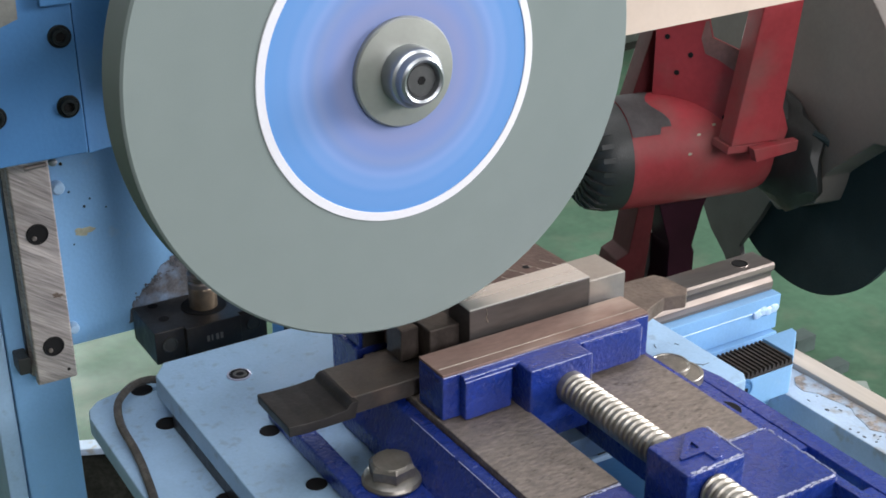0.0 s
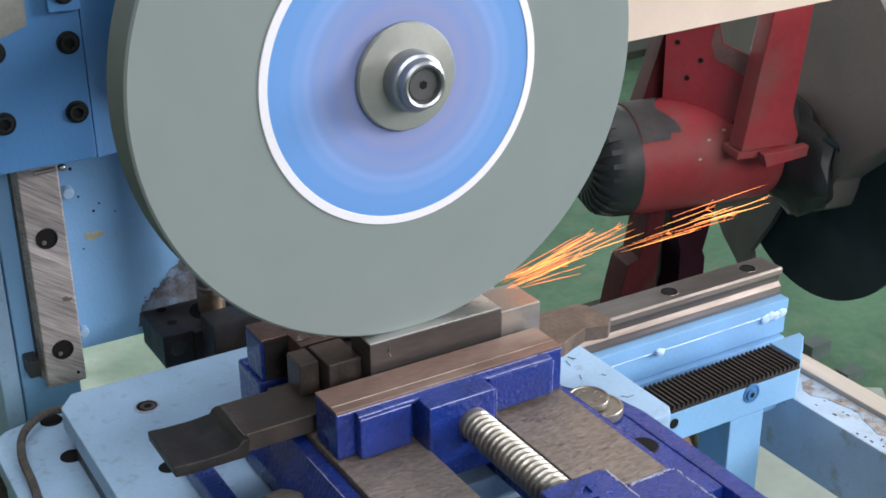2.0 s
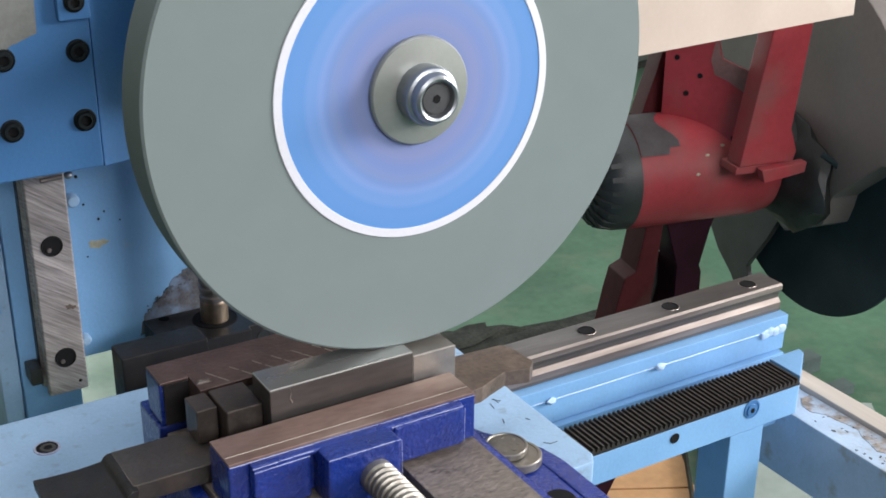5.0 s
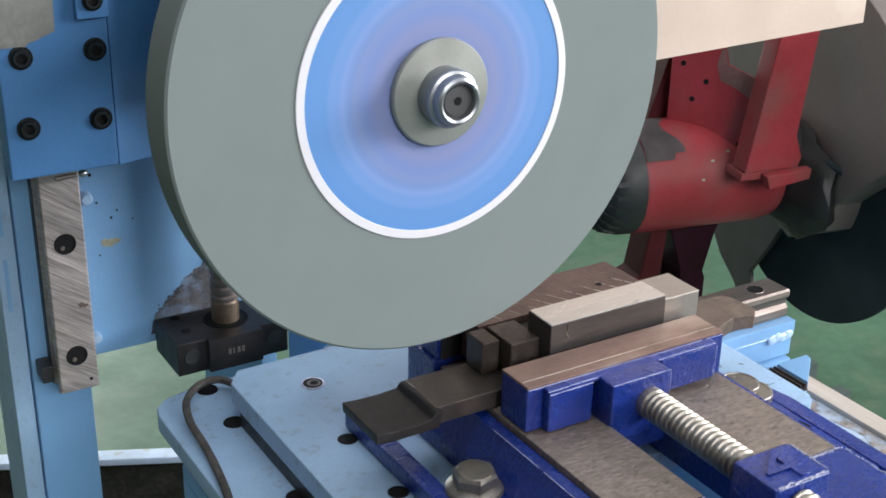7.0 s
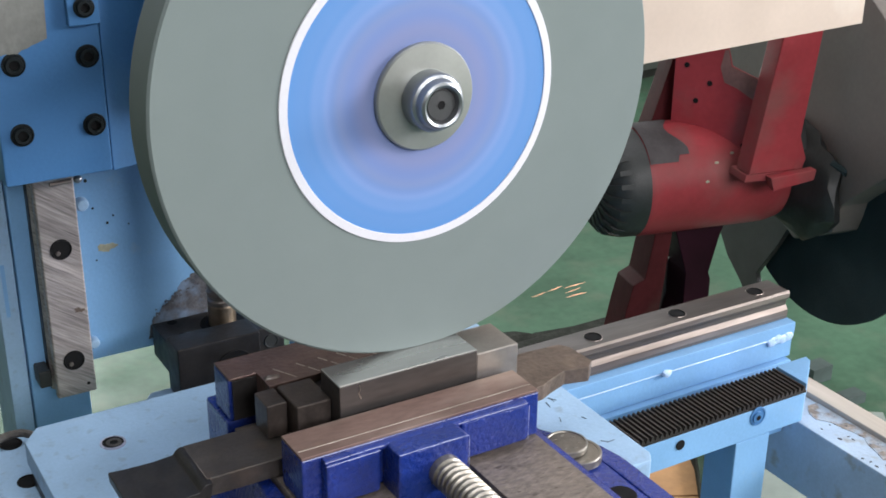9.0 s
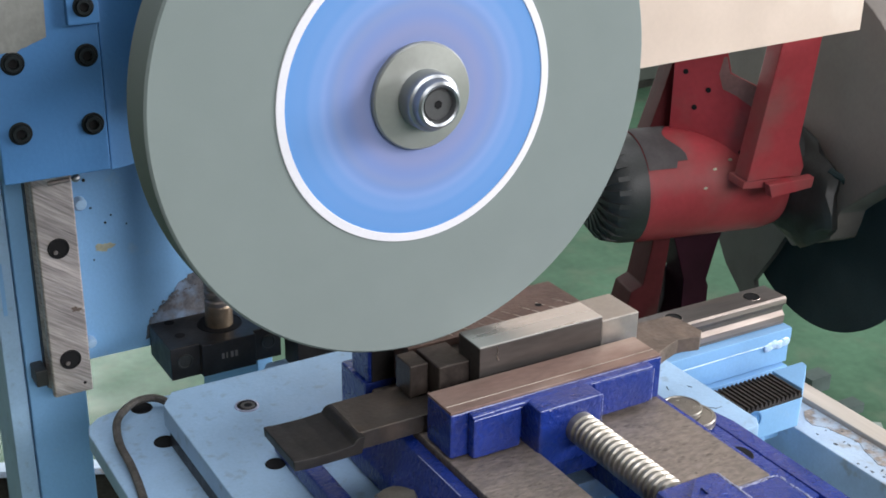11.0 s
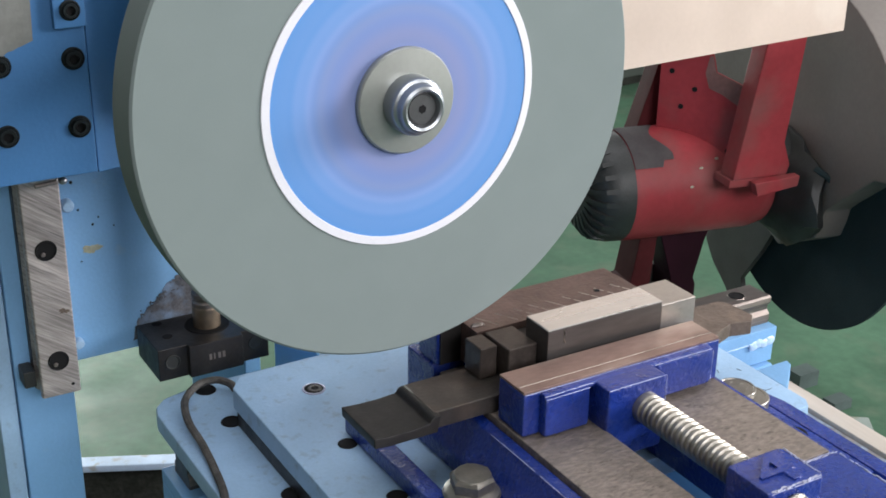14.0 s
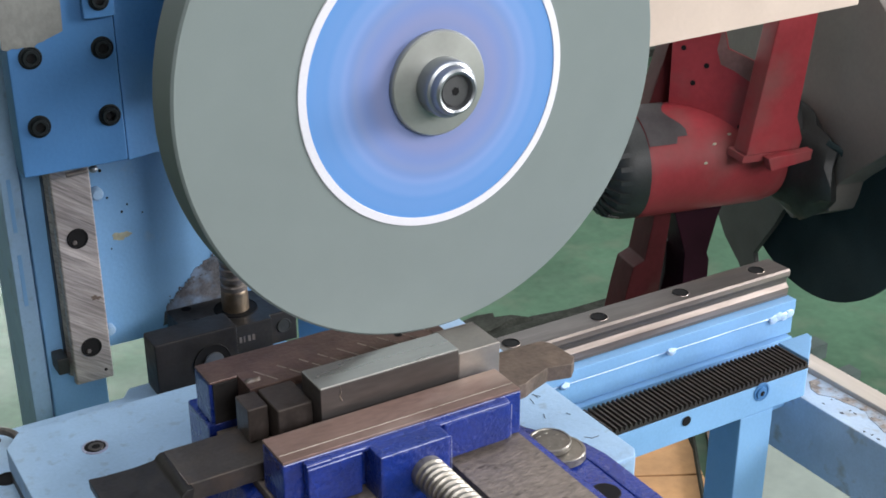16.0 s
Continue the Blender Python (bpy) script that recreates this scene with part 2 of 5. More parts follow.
def banded_label():
    # blue paper label: print smeared into soft rings by the spin
    m = bpy.data.materials.new("blue_wheel_label")
    m.use_nodes = True
    n, l = m.node_tree.nodes, m.node_tree.links
    b = n["Principled BSDF"]
    b.inputs["Roughness"].default_value = 0.5
    co = n.new("ShaderNodeTexCoord")
    sep = n.new("ShaderNodeSeparateXYZ")
    l.new(co.outputs["Object"], sep.inputs[0])
    comb = n.new("ShaderNodeCombineXYZ")
    l.new(sep.outputs["X"], comb.inputs["X"])
    l.new(sep.outputs["Z"], comb.inputs["Y"])
    length = n.new("ShaderNodeVectorMath")
    length.operation = "LENGTH"
    l.new(comb.outputs[0], length.inputs[0])
    r = n.new("ShaderNodeMapRange")
    r.inputs[1].default_value, r.inputs[2].default_value = 0.018, 0.053
    l.new(length.outputs["Value"], r.inputs[0])
    ramp = n.new("ShaderNodeValToRGB")
    ramp.color_ramp.interpolation = "B_SPLINE"
    stops = [(0.0, (0.144, 0.198, 0.427)), (0.10, (0.171, 0.221, 0.427)), (0.22, (0.211, 0.241, 0.437)), (0.36, (0.140, 0.230, 0.513)),
             (0.46, (0.203, 0.262, 0.475)), (0.54, (0.131, 0.244, 0.532)), (0.60, (0.207, 0.308, 0.598)), (0.66, (0.126, 0.271, 0.580)), (0.74, (0.167, 0.294, 0.598)), (0.80, (0.095, 0.253, 0.570)), (0.86, (0.126, 0.271, 0.580)), (1.0, (0.095, 0.253, 0.570))]
    e = ramp.color_ramp.elements
    e[0].position, e[0].color = stops[0][0], (*stops[0][1], 1)
    e[1].position, e[1].color = stops[-1][0], (*stops[-1][1], 1)
    for p, c in stops[1:-1]:
        s = e.new(p)
        s.color = (*c, 1)
    l.new(r.outputs[0], ramp.inputs[0])
    l.new(ramp.outputs[0], b.inputs["Base Color"])
    return m


LABEL_BLUE = banded_label()


def glowing(name, color, strength):
    m = bpy.data.materials.new(name)
    m.use_nodes = True
    b = m.node_tree.nodes["Principled BSDF"]
    b.inputs["Base Color"].default_value = (*color, 1)
    b.inputs["Emission Color"].default_value = (*color, 1)
    b.inputs["Emission Strength"].default_value = strength
    return m


SPARK_HOT = glowing("hot_spark", (1.0, 0.25, 0.06), 1.4)
SPARK_PALE = glowing("fading_spark", (1.0, 0.50, 0.30), 0.35)
SPARK_TIP = glowing("bright_spark", (1.0, 0.40, 0.10), 1.9)


# ---------------------------------------------------------------- building helpers
BASE = {}


def thing(name, base, label, category, group="", kind=""):
    ob = new(name)
    ob.empty_display_size = 0.02
    ob.matrix_world = base if isinstance(base, Matrix) else Matrix.Translation(base)
    BASE[name] = ob.matrix_world.inverted()
    ob["root"] = name
    return tagged(ob, label, category, group, kind)


def smooth(me, angle=35):
    me.shade_smooth()
    me.set_sharp_from_angle(angle=radians(angle))


def flat_faces(ob):
    """Keeps the large faces flat and lets only the bevels round off."""
    w = ob.modifiers.new("weighted_normals", "WEIGHTED_NORMAL")
    w.mode, w.weight, w.keep_sharp = "FACE_AREA", 60, True
    return ob


def part(name, bm, mat, parent, label="", local=False):
    """One mesh under a thing or part; bm is in the world unless local."""
    root = parent["root"]
    if not local:
        bm.transform(BASE[root])
    me = bpy.data.meshes.new(name)
    bmesh.ops.recalc_face_normals(bm, faces=bm.faces)
    bm.to_mesh(me)
    bm.free()
    me.materials.append(mat)
    smooth(me)
    ob = new(name, me)
    if len(me.polygons) > 6 and mat not in (SPARK_HOT, SPARK_PALE, SPARK_TIP):
        flat_faces(ob)
    ob.parent = parent
    ob["root"] = root
    return tagged(ob, label) if label else ob


def structure(name, bm, mat, label, category):
    me = bpy.data.meshes.new(name)
    bmesh.ops.recalc_face_normals(bm, faces=bm.faces)
    bm.to_mesh(me)
    bm.free()
    me.materials.append(mat)
    smooth(me)
    return tagged(new(name, me), label, category, "", "structure")


def solid(name, bm, mat, base, label, category, group="", kind=""):
    """A thing of one mesh."""
    m = base if isinstance(base, Matrix) else Matrix.Translation(base)
    bm.transform(m.inverted())
    me = bpy.data.meshes.new(name)
    bmesh.ops.recalc_face_normals(bm, faces=bm.faces)
    bm.to_mesh(me)
    bm.free()
    me.materials.append(mat)
    smooth(me)
    ob = flat_faces(new(name, me))
    ob.matrix_world = m
    return tagged(ob, label, category, group, kind)


def box(x0, x1, y0, y1, z0, z1, bevel=0.0, seg=2, bm=None):
    b = bmesh.new()
    bmesh.ops.create_cube(b, size=1.0)
    for v in b.verts:
        v.co = Vector(((x0 + x1) / 2 + v.co.x * (x1 - x0), (y0 + y1) / 2 + v.co.y * (y1 - y0), (z0 + z1) / 2 + v.co.z * (z1 - z0)))
    if bevel:
        bmesh.ops.bevel(b, geom=b.edges[:], offset=bevel, segments=seg, profile=0.5, affect="EDGES")
    return join(bm, b) if bm else b


def join(a, b):
    me = bpy.data.meshes.new("tmp")
    b.to_mesh(me)
    b.free()
    a.from_mesh(me)
    bpy.data.meshes.remove(me)
    return a


def prism(outline, axis, lo, hi, bevel=0.0, seg=2):
    """A flat outline of 2D points pushed along an axis: 'x' takes (y, z), 'y' takes (x, z), 'z' takes (x, y)."""
    b = bmesh.new()

    def place(p, h):
        return {"x": (h, p[0], p[1]), "y": (p[0], h, p[1]), "z": (p[0], p[1], h)}[axis]

    low = [b.verts.new(place(p, lo)) for p in outline]
    top = [b.verts.new(place(p, hi)) for p in outline]
    b.faces.new(low)
    b.faces.new(top)
    for i in range(len(outline)):
        j = (i + 1) % len(outline)
        b.faces.new((low[i], low[j], top[j], top[i]))
    bmesh.ops.recalc_face_normals(b, faces=b.faces)
    if bevel:
        bmesh.ops.bevel(b, geom=b.edges[:], offset=bevel, segments=seg, profile=0.5, affect="EDGES")
    return b


def lathe(profile, m=None, steps=48, closed=False):
    """Turns (radius, height) pairs about local z."""
    b = bmesh.new()
    rings = []
    for r, h in profile:
        if r < 1e-6:
            rings.append([b.verts.new((0, 0, h))])
        else:
            rings.append([b.verts.new((r * math.cos(2 * math.pi * k / steps), r * math.sin(2 * math.pi * k / steps), h)) for k in range(steps)])
    pairs = list(zip(rings, rings[1:])) + ([(rings[-1], rings[0])] if closed else [])
    for p, q in pairs:
        for k in range(steps):
            n = (k + 1) % steps
            if len(p) == 1 and len(q) == 1:
                continue
            if len(p) == 1:
                b.faces.new((p[0], q[k], q[n]))
            elif len(q) == 1:
                b.faces.new((p[k], p[n], q[0]))
            else:
                b.faces.new((p[k], p[n], q[n], q[k]))
    if m:
        b.transform(m)
    return b


def rod(a, z, r, steps=20, bevel=0.0):
    a, z = Vector(a), Vector(z)
    h = (z - a).length
    m = Matrix.Translation(a) @ (z - a).to_track_quat("Z", "Y").to_matrix().to_4x4()
    c = min(bevel, r * 0.5)
    prof = [(0, 0), (r - c, 0), (r, c), (r, h - c), (r - c, h), (0, h)] if c else [(0, 0), (r, 0), (r, h), (0, h)]
    return lathe(prof, m, steps)


def tube(points, r, steps=8, taper=None):
    """A round bar through points."""
    b = bmesh.new()
    pts = [Vector(p) for p in points]
    rings = []
    for i, p in enumerate(pts):
        d = (pts[min(i + 1, len(pts) - 1)] - pts[max(i - 1, 0)]).normalized()
        q = d.to_track_quat("Z", "Y")
        rr = r * (taper[i] if taper else 1.0)
        rings.append([b.verts.new(p + q @ Vector((rr * math.cos(2 * math.pi * k / steps), rr * math.sin(2 * math.pi * k / steps), 0))) for k in range(steps)])
    for p, q in zip(rings, rings[1:]):
        for k in range(steps):
            n = (k + 1) % steps
            b.faces.new((p[k], p[n], q[n], q[k]))
    b.faces.new(rings[0][::-1])
    b.faces.new(rings[-1])
    return b


def blob(center, size, seed, rough=0.25, sub=2):
    b = bmesh.new()
    bmesh.ops.create_icosphere(b, subdivisions=sub, radius=1.0)
    for v in b.verts:
        k = 1 + rough * noise.noise(v.co * 1.7 + Vector((seed * 3.1, seed, 0)))
        v.co = Vector((center[0] + v.co.x * k * size[0], center[1] + v.co.y * k * size[1], center[2] + v.co.z * k * size[2]))
    return b


def smear(cx, cz, rx, rz, y, seed, rough=0.35, thick=0.0002):
    """A thin ragged patch on an upright face that looks along -y."""
    rng = random.Random(seed)
    ph = [rng.uniform(0, 6.28) for k in range(5)]
    out = []
    for k in range(44):
        a = k * 2 * math.pi / 44
        f = 1 + rough * (0.5 * math.sin(2 * a + ph[0]) + 0.4 * math.sin(3 * a + ph[1]) + 0.3 * math.sin(5 * a + ph[2]) + 0.25 * math.sin(9 * a + ph[3]) + rng.uniform(-0.2, 0.2))
        out.append((cx + rx * f * math.cos(a), cz + rz * f * math.sin(a)))
    return prism(out, "y", y - thick, y)


def socket_bolt(parent, x, y, z, facing, r, name="socket_bolt"):
    """Black cap screw with a hexagon socket, sunk in its hole."""
    m = Matrix.Translation((x, y, z)) @ Vector(facing).to_track_quat("Z", "Y").to_matrix().to_4x4()
    cup = part(name, lathe([(r * 1.12, 0), (r * 1.1, 0.0006), (r * 0.98, 0.0008), (r * 0.96, 0.0003), (r * 0.86, 0.0003), (r * 0.84, 0.0016), (r * 0.78, 0.0022), (r * 0.5, 0.0022), (r * 0.47, 0.0006), (0, 0.0004)], m, 32), BOLT_BLACK, parent)
    part("socket", lathe([(r * 0.47, 0.0008), (r * 0.44, 0.0012), (0, 0.0010)], m, 6), DARK_HOLE, cup)
    return cup


# ---------------------------------------------------------------- the workshop
structure("floor", box(-3.6, 3.6, -3.6, 4.2, -0.86, -0.80), FLOOR_GREEN, "worn green painted workshop floor with dark stains", "floor")
# the doorway in this wall is added for the fill lamp
north = box(-3.6, -2.0, 4.2, 4.35, -0.86, 3.0)
for piece in (box(-2.0, 0.42, 4.2, 4.35, -0.86, 3.0), box(0.42, 1.2, 4.2, 4.35, 1.25, 3.0), box(1.2, 3.6, 4.2, 4.35, -0.86, 1.1), box(1.2, 3.6, 4.2, 4.35, 2.4, 3.0)):
    join(north, piece)
structure("wall_north", north, WALL_PALE, "pale plastered workshop wall with an added doorway and a window opening", "wall")
structure("wall_west", box(-3.75, -3.6, -3.6, 4.35, -0.86, 3.0), WALL_DIM, "dim grey plastered workshop wall", "wall")
east = box(3.6, 3.75, -3.6, -3.2, -0.86, 3.0)
for piece in (box(3.6, 3.75, -0.2, 4.35, -0.86, 3.0), box(3.6, 3.75, -3.2, -0.2, -0.86, 0.5), box(3.6, 3.75, -3.2, -0.2, 2.2, 3.0)):
    join(east, piece)
structure("wall_east", east, WALL_PALE, "pale green wall with a wide window opening", "wall")
south = box(-3.75, -0.9, -3.75, -3.6, -0.86, 3.0)
for piece in (box(1.5, 3.75, -3.75, -3.6, -0.86, 3.0), box(-0.9, 1.5, -3.75, -3.6, -0.86, 0.95), box(-0.9, 1.5, -3.75, -3.6, 2.15, 3.0)):
    join(south, piece)
structure("wall_south", south, WALL_DIM, "dim grey plastered wall with one window opening", "wall")
roof = box(-3.75, 3.75, -3.75, -0.7, 3.0, 3.1)
for piece in (box(-3.75, 3.75, 1.1, 4.35, 3.0, 3.1), box(-3.75, -1.0, -0.7, 1.1, 3.0, 3.1), box(1.6, 3.75, -0.7, 1.1, 3.0, 3.1)):
    join(roof, piece)
structure("ceiling", roof, CEILING_GREY, "pale sheet ceiling with a roof light opening", "ceiling")


# ---------------------------------------------------------------- grinder frame, rail and rack
def machine_frame():
    f = thing("machine_frame", (0.30, -0.12, -0.80), "light blue welded steel frame of the grinder on the floor", "machine frame")
    part("rail_beam", box(0.03, 0.4075, -0.0902, -0.058, -0.0478, -0.0398, 0.0009), LIGHT_BLUE, f)
    part("beam_web", box(0.03, 0.4070, -0.089, -0.058, -0.0632, -0.0480, 0.0006), LIGHT_BLUE, f)
    part("lower_beam", box(0.03, 0.405, -0.093, -0.055, -0.090, -0.0635, 0.0015), LIGHT_BLUE, f)
    bar = part("rack_bar", prism([(0.03, -0.1455), (0.3612, -0.1455), (0.3870, -0.1235), (0.3870, -0.1195), (0.03, -0.1195)], "z", -0.0665, -0.0488, 0.0008), LIGHT_BLUE, f)
    part("end_lip", prism([(0.3632, -0.1440), (0.3855, -0.1245), (0.3868, -0.1198), (0.3632, -0.1198)], "z", -0.0487, -0.0440, 0.0006), LIGHT_BLUE, bar)
    # the ring's darker blue holds the shade of the recess
    bolt = part("recessed_screw", lathe([(0.0058, 0.0001), (0.0056, 0.0005), (0.0047, 0.0006), (0.0045, 0.0002), (0, 0.0002)], pose(0.3265, -0.1455, -0.0530, 90), 28), HEAD_BLUE, f)
    part("screw_head_or_glint", lathe([(0.0034, 0.0002), (0.0033, 0.0012), (0.0018, 0.0013), (0, 0.0012)], pose(0.3261, -0.1455, -0.0533, 90), 24), HEAD_BLUE, bolt)
    part("screw_bore", lathe([(0.0017, 0.0015), (0, 0.0015)], pose(0.3261, -0.1455, -0.0533, 90), 6), DARK_HOLE, bolt)
    part("tapped_hole", lathe([(0.0030, 0.0005), (0.0027, 0.0007), (0, 0.0006)], pose(0.2722, -0.1455, -0.0543, 90), 24), DARK_HOLE, f)
    part("leg", box(0.3132, 0.3378, -0.1452, -0.1215, -0.80, -0.0668, 0.001), LIGHT_BLUE, f)
    part("leg", box(0.034, 0.058, -0.1445, -0.1220, -0.80, -0.0668, 0.001), LIGHT_BLUE, f)
    part("cross_beam", box(0.3742, 0.4000, -0.50, -0.0935, -0.122, -0.0780, 0.001), DUSTY_BLUE, f, "dusty top of the pale blue cross beam")
    part("lower_tie", box(0.3382, 0.3740, -0.1210, -0.0975, -0.090, -0.0690, 0.001), LIGHT_BLUE, f)
    part("front_beam", box(0.03, 0.4000, -0.53, -0.5003, -0.122, -0.0780, 0.001), LIGHT_BLUE, f)
    part("front_leg", box(0.3742, 0.4000, -0.53, -0.503, -0.80, -0.1225, 0.001), LIGHT_BLUE, f)
    part("front_leg", box(0.03, 0.056, -0.53, -0.503, -0.80, -0.1225, 0.001), LIGHT_BLUE, f)
    # ground-down weld tabs along the joint of the two beams
    part("weld_seam", tube([(x, -0.0896, -0.0480 + 0.0002 * math.sin(x * 90)) for x in np.linspace(0.04, 0.395, 40)], 0.0005, 6), WELD, f)
    for x in (0.232, 0.308, 0.156):
        part("weld_tack", blob((x, -0.0908, -0.0478), (0.0034, 0.0018, 0.0022), x * 40, 0.5), WELD, f)
    for k in range(4):
        part("weld_tack", blob((0.3895 + k * 0.0042, -0.0900, -0.0492 + 0.0008 * (k % 2)), (0.0042, 0.0011, 0.0032), k * 2.0 + 1, 0.35), WELD, f)
    return f


def column():
    c = thing("machine_column", (0.0, 0.04, -0.80), "light blue welded steel column behind the table", "machine column")
    part("post", box(-0.0185, 0.0105, 0.0185, 0.075, -0.80, 0.42, 0.0015), LIGHT_BLUE, c)
    part("back_plate", prism([(0.0108, -0.0132), (0.118, -0.0132), (0.118, 0.42), (0.0108, 0.42)], "y", 0.020, 0.034, 0.001), LIGHT_BLUE, c)
    part("side_strip", box(-0.0285, -0.0188, 0.0205, 0.060, -0.80, 0.42, 0.0012), PLATE_BLUE, c)
    part("stiffener", box(0.112, 0.122, 0.0345, 0.13, -0.80, 0.42, 0.0012), LIGHT_BLUE, c)
    part("inner_post", box(0.158, 0.188, 0.036, 0.10, -0.80, 0.060, 0.001), LIGHT_BLUE, c)
    for z in (0.075, 0.035):
        part("strip_slot", box(-0.0255, -0.0235, 0.0200, 0.0207, z - 0.014, z + 0.014, 0.0002), LIGHT_BLUE, c)
    for x, z, r in ((0.0165, 0.0740, 0.0034), (0.0150, -0.0022, 0.0030)):
        part("nut_cap", lathe([(r, 0), (r, 0.003), (r * 0.7, 0.0045), (0, 0.0048)], pose(x, 0.0200, z, 90), 20), PLATE_BLUE, c)
    part("paint_chip", smear(0.0272, 0.0480, 0.0042, 0.0024, 0.0200, 4), CHIP_PALE, c)
    for x, z, r in ((0.0200, 0.0850, 0.0010), (0.0222, 0.0700, 0.0007), (0.0288, 0.0610, 0.0008), (0.0320, 0.0645, 0.0006), (0.0215, 0.0420, 0.0005), (0.0395, 0.0585, 0.0005)):
        part("grit_spot", blob((x, 0.0199, z), (r, 0.0003, r), x * 900, 0.4, 1), SOOT, c)
    rng = random.Random(31)
    corners = [(0.0450, -0.0080), (0.0470, 0.0020), (0.0545, 0.0085), (0.0600, 0.0135), (0.0640, 0.0195), (0.0700, 0.0230), (0.0790, 0.0270), (0.0860, 0.0240), (0.0880, -0.0080)]
    ragged = []
    for (x0, z0), (x1, z1) in zip(corners, corners[1:] + corners[:1]):
        for i in range(6):
            f = i / 6
            ragged.append((x0 + (x1 - x0) * f + rng.uniform(-0.0007, 0.0007), z0 + (z1 - z0) * f + rng.uniform(-0.0008, 0.0008)))
    part("smudge", prism(ragged, "y", 0.0198, 0.0200), SMUDGE, c)
    for k in range(46):
        x = rng.uniform(0.048, 0.080)
        z = 0.004 + (x - 0.048) * 0.72 + rng.gauss(0, 0.0022)
        part("grit_spot", smear(x, z, rng.uniform(0.0003, 0.0011), rng.uniform(0.0003, 0.0010), 0.0197 - 0.000002 * k, k, 0.4, 0.0001), DUST, c)
    return c


def vertical_rail():
    r = thing("vertical_guide_rail", (0, 0.0185, -0.0195), "ground steel guide rail with sunk holes on the column", "guide rail")
    prof = [(-0.0098, 0.0183), (-0.0098, 0.0115), (-0.0078, 0.0088), (-0.0078, 0.0066), (-0.0098, 0.0042), (-0.0098, 0.0010), (-0.0090, 0.0), (0.0090, 0.0), (0.0098, 0.0010), (0.0098, 0.0042), (0.0078, 0.0066), (0.0078, 0.0088), (0.0098, 0.0115), (0.0098, 0.0183)]
    part("rail_body", prism(prof, "z", -0.0195, 0.42, 0.0003, 1), GROUND_RAIL, r)
    for z in (0.0, 0.06, 0.12, 0.18, 0.24):
        hole = part("bolt_hole", lathe([(0.0053, 0), (0.0052, 0.0004), (0.0047, 0.0006), (0.0045, 0.0002), (0, 0.00015)], pose(0, 0.0, z, 90), 32), DARK_HOLE, r)
        # tiny off-centre steel button stands for the screw's glint in the dark hole
        part("screw_head_or_glint", lathe([(0.0012, 0.0002), (0.0010, 0.0008), (0, 0.0009)], pose(-0.0016, 0.0, z - 0.0018, 90), 10), RAIL_STEEL, hole)
    part("pin_hole", lathe([(0.0009, 0.0002), (0, 0.0002)], pose(0.0058, 0, -0.0145, 90), 10), DARK_HOLE, r)
    # black insets put in for the shade on the rail's left side
    part("groove_shade", box(-0.0082, -0.0076, 0.0060, 0.0094, -0.0193, 0.0985), BLACK_OXIDE, r)
    part("groove_shade", box(-0.0102, -0.0099, 0.0124, 0.0178, -0.0193, 0.0985), BLACK_OXIDE, r)
    part("end_stop", box(-0.0165, -0.0105, 0.006, 0.0183, -0.0150, -0.0060, 0.0008), RUBBER, r)
    part("rust_mark", smear(0.0052, 0.0265, 0.0022, 0.0013, 0.0, 9, 0.5, 0.00012), BROWN_STEEL, r)
    return r


def head_slide():
    h = thing("head_slide", (0.0, -0.0173, 0.101), "blue painted head slide plate with black cap screws", "slide plate")
    part("plate", box(-0.0245, 0.0243, -0.0173, -0.0035, 0.1015, 0.34, 0.0012), HEAD_BLUE, h)
    part("side_plate", prism([(0.0246, -0.0160), (0.060, -0.0060), (0.110, -0.0060), (0.110, 0.0150), (0.0246, 0.0150)], "z", 0.1005, 0.34, 0.001), HEAD_BLUE, h)
    for x in (-0.0147, 0.0177):
        for z in (0.1249, 0.1568, 0.2095, 0.2415):
            socket_bolt(h, x, -0.0173, z, (0, -1, 0), 0.0047)
    boss = part("clamp_block", box(0.0098, 0.0242, -0.0215, -0.0175, 0.1715, 0.187, 0.0008), HEAD_BLUE, h)
    socket_bolt(boss, 0.0172, -0.0215, 0.1795, (0, -1, 0), 0.0042)
    nip = part("grease_nipple", tube([(-0.003, -0.0060, 0.0955), (0.004, -0.0060, 0.0958), (0.007, -0.0058, 0.0958)], 0.0011, 10), RAIL_STEEL, h)
    part("nipple_ball", blob((0.0102, -0.0058, 0.0960), (0.0022, 0.0020, 0.0019), 1, 0.05), NUT_STEEL, nip)
    part("carriage", box(-0.0215, 0.0215, -0.0033, 0.0085, 0.0985, 0.18, 0.0010), RUBBER, h)
    return h


def tape_strip():
    random.seed(5)
    top = [(-0.0265, 0.205), (0.0020, 0.203)]
    low = []
    for k in range(13):
        f = k / 12
        low.append((0.0008 - f * 0.0273, 0.1668 - 0.004 * math.sin(f * 2.5) - 0.0022 * f + random.uniform(-0.0007, 0.0007)))
    return solid("tape_strip", prism(top + low, "y", -0.01795, -0.0175), TAPE, (-0.012, -0.0175, 0.17), "torn grey cloth tape stuck on the blue plate", "tape")


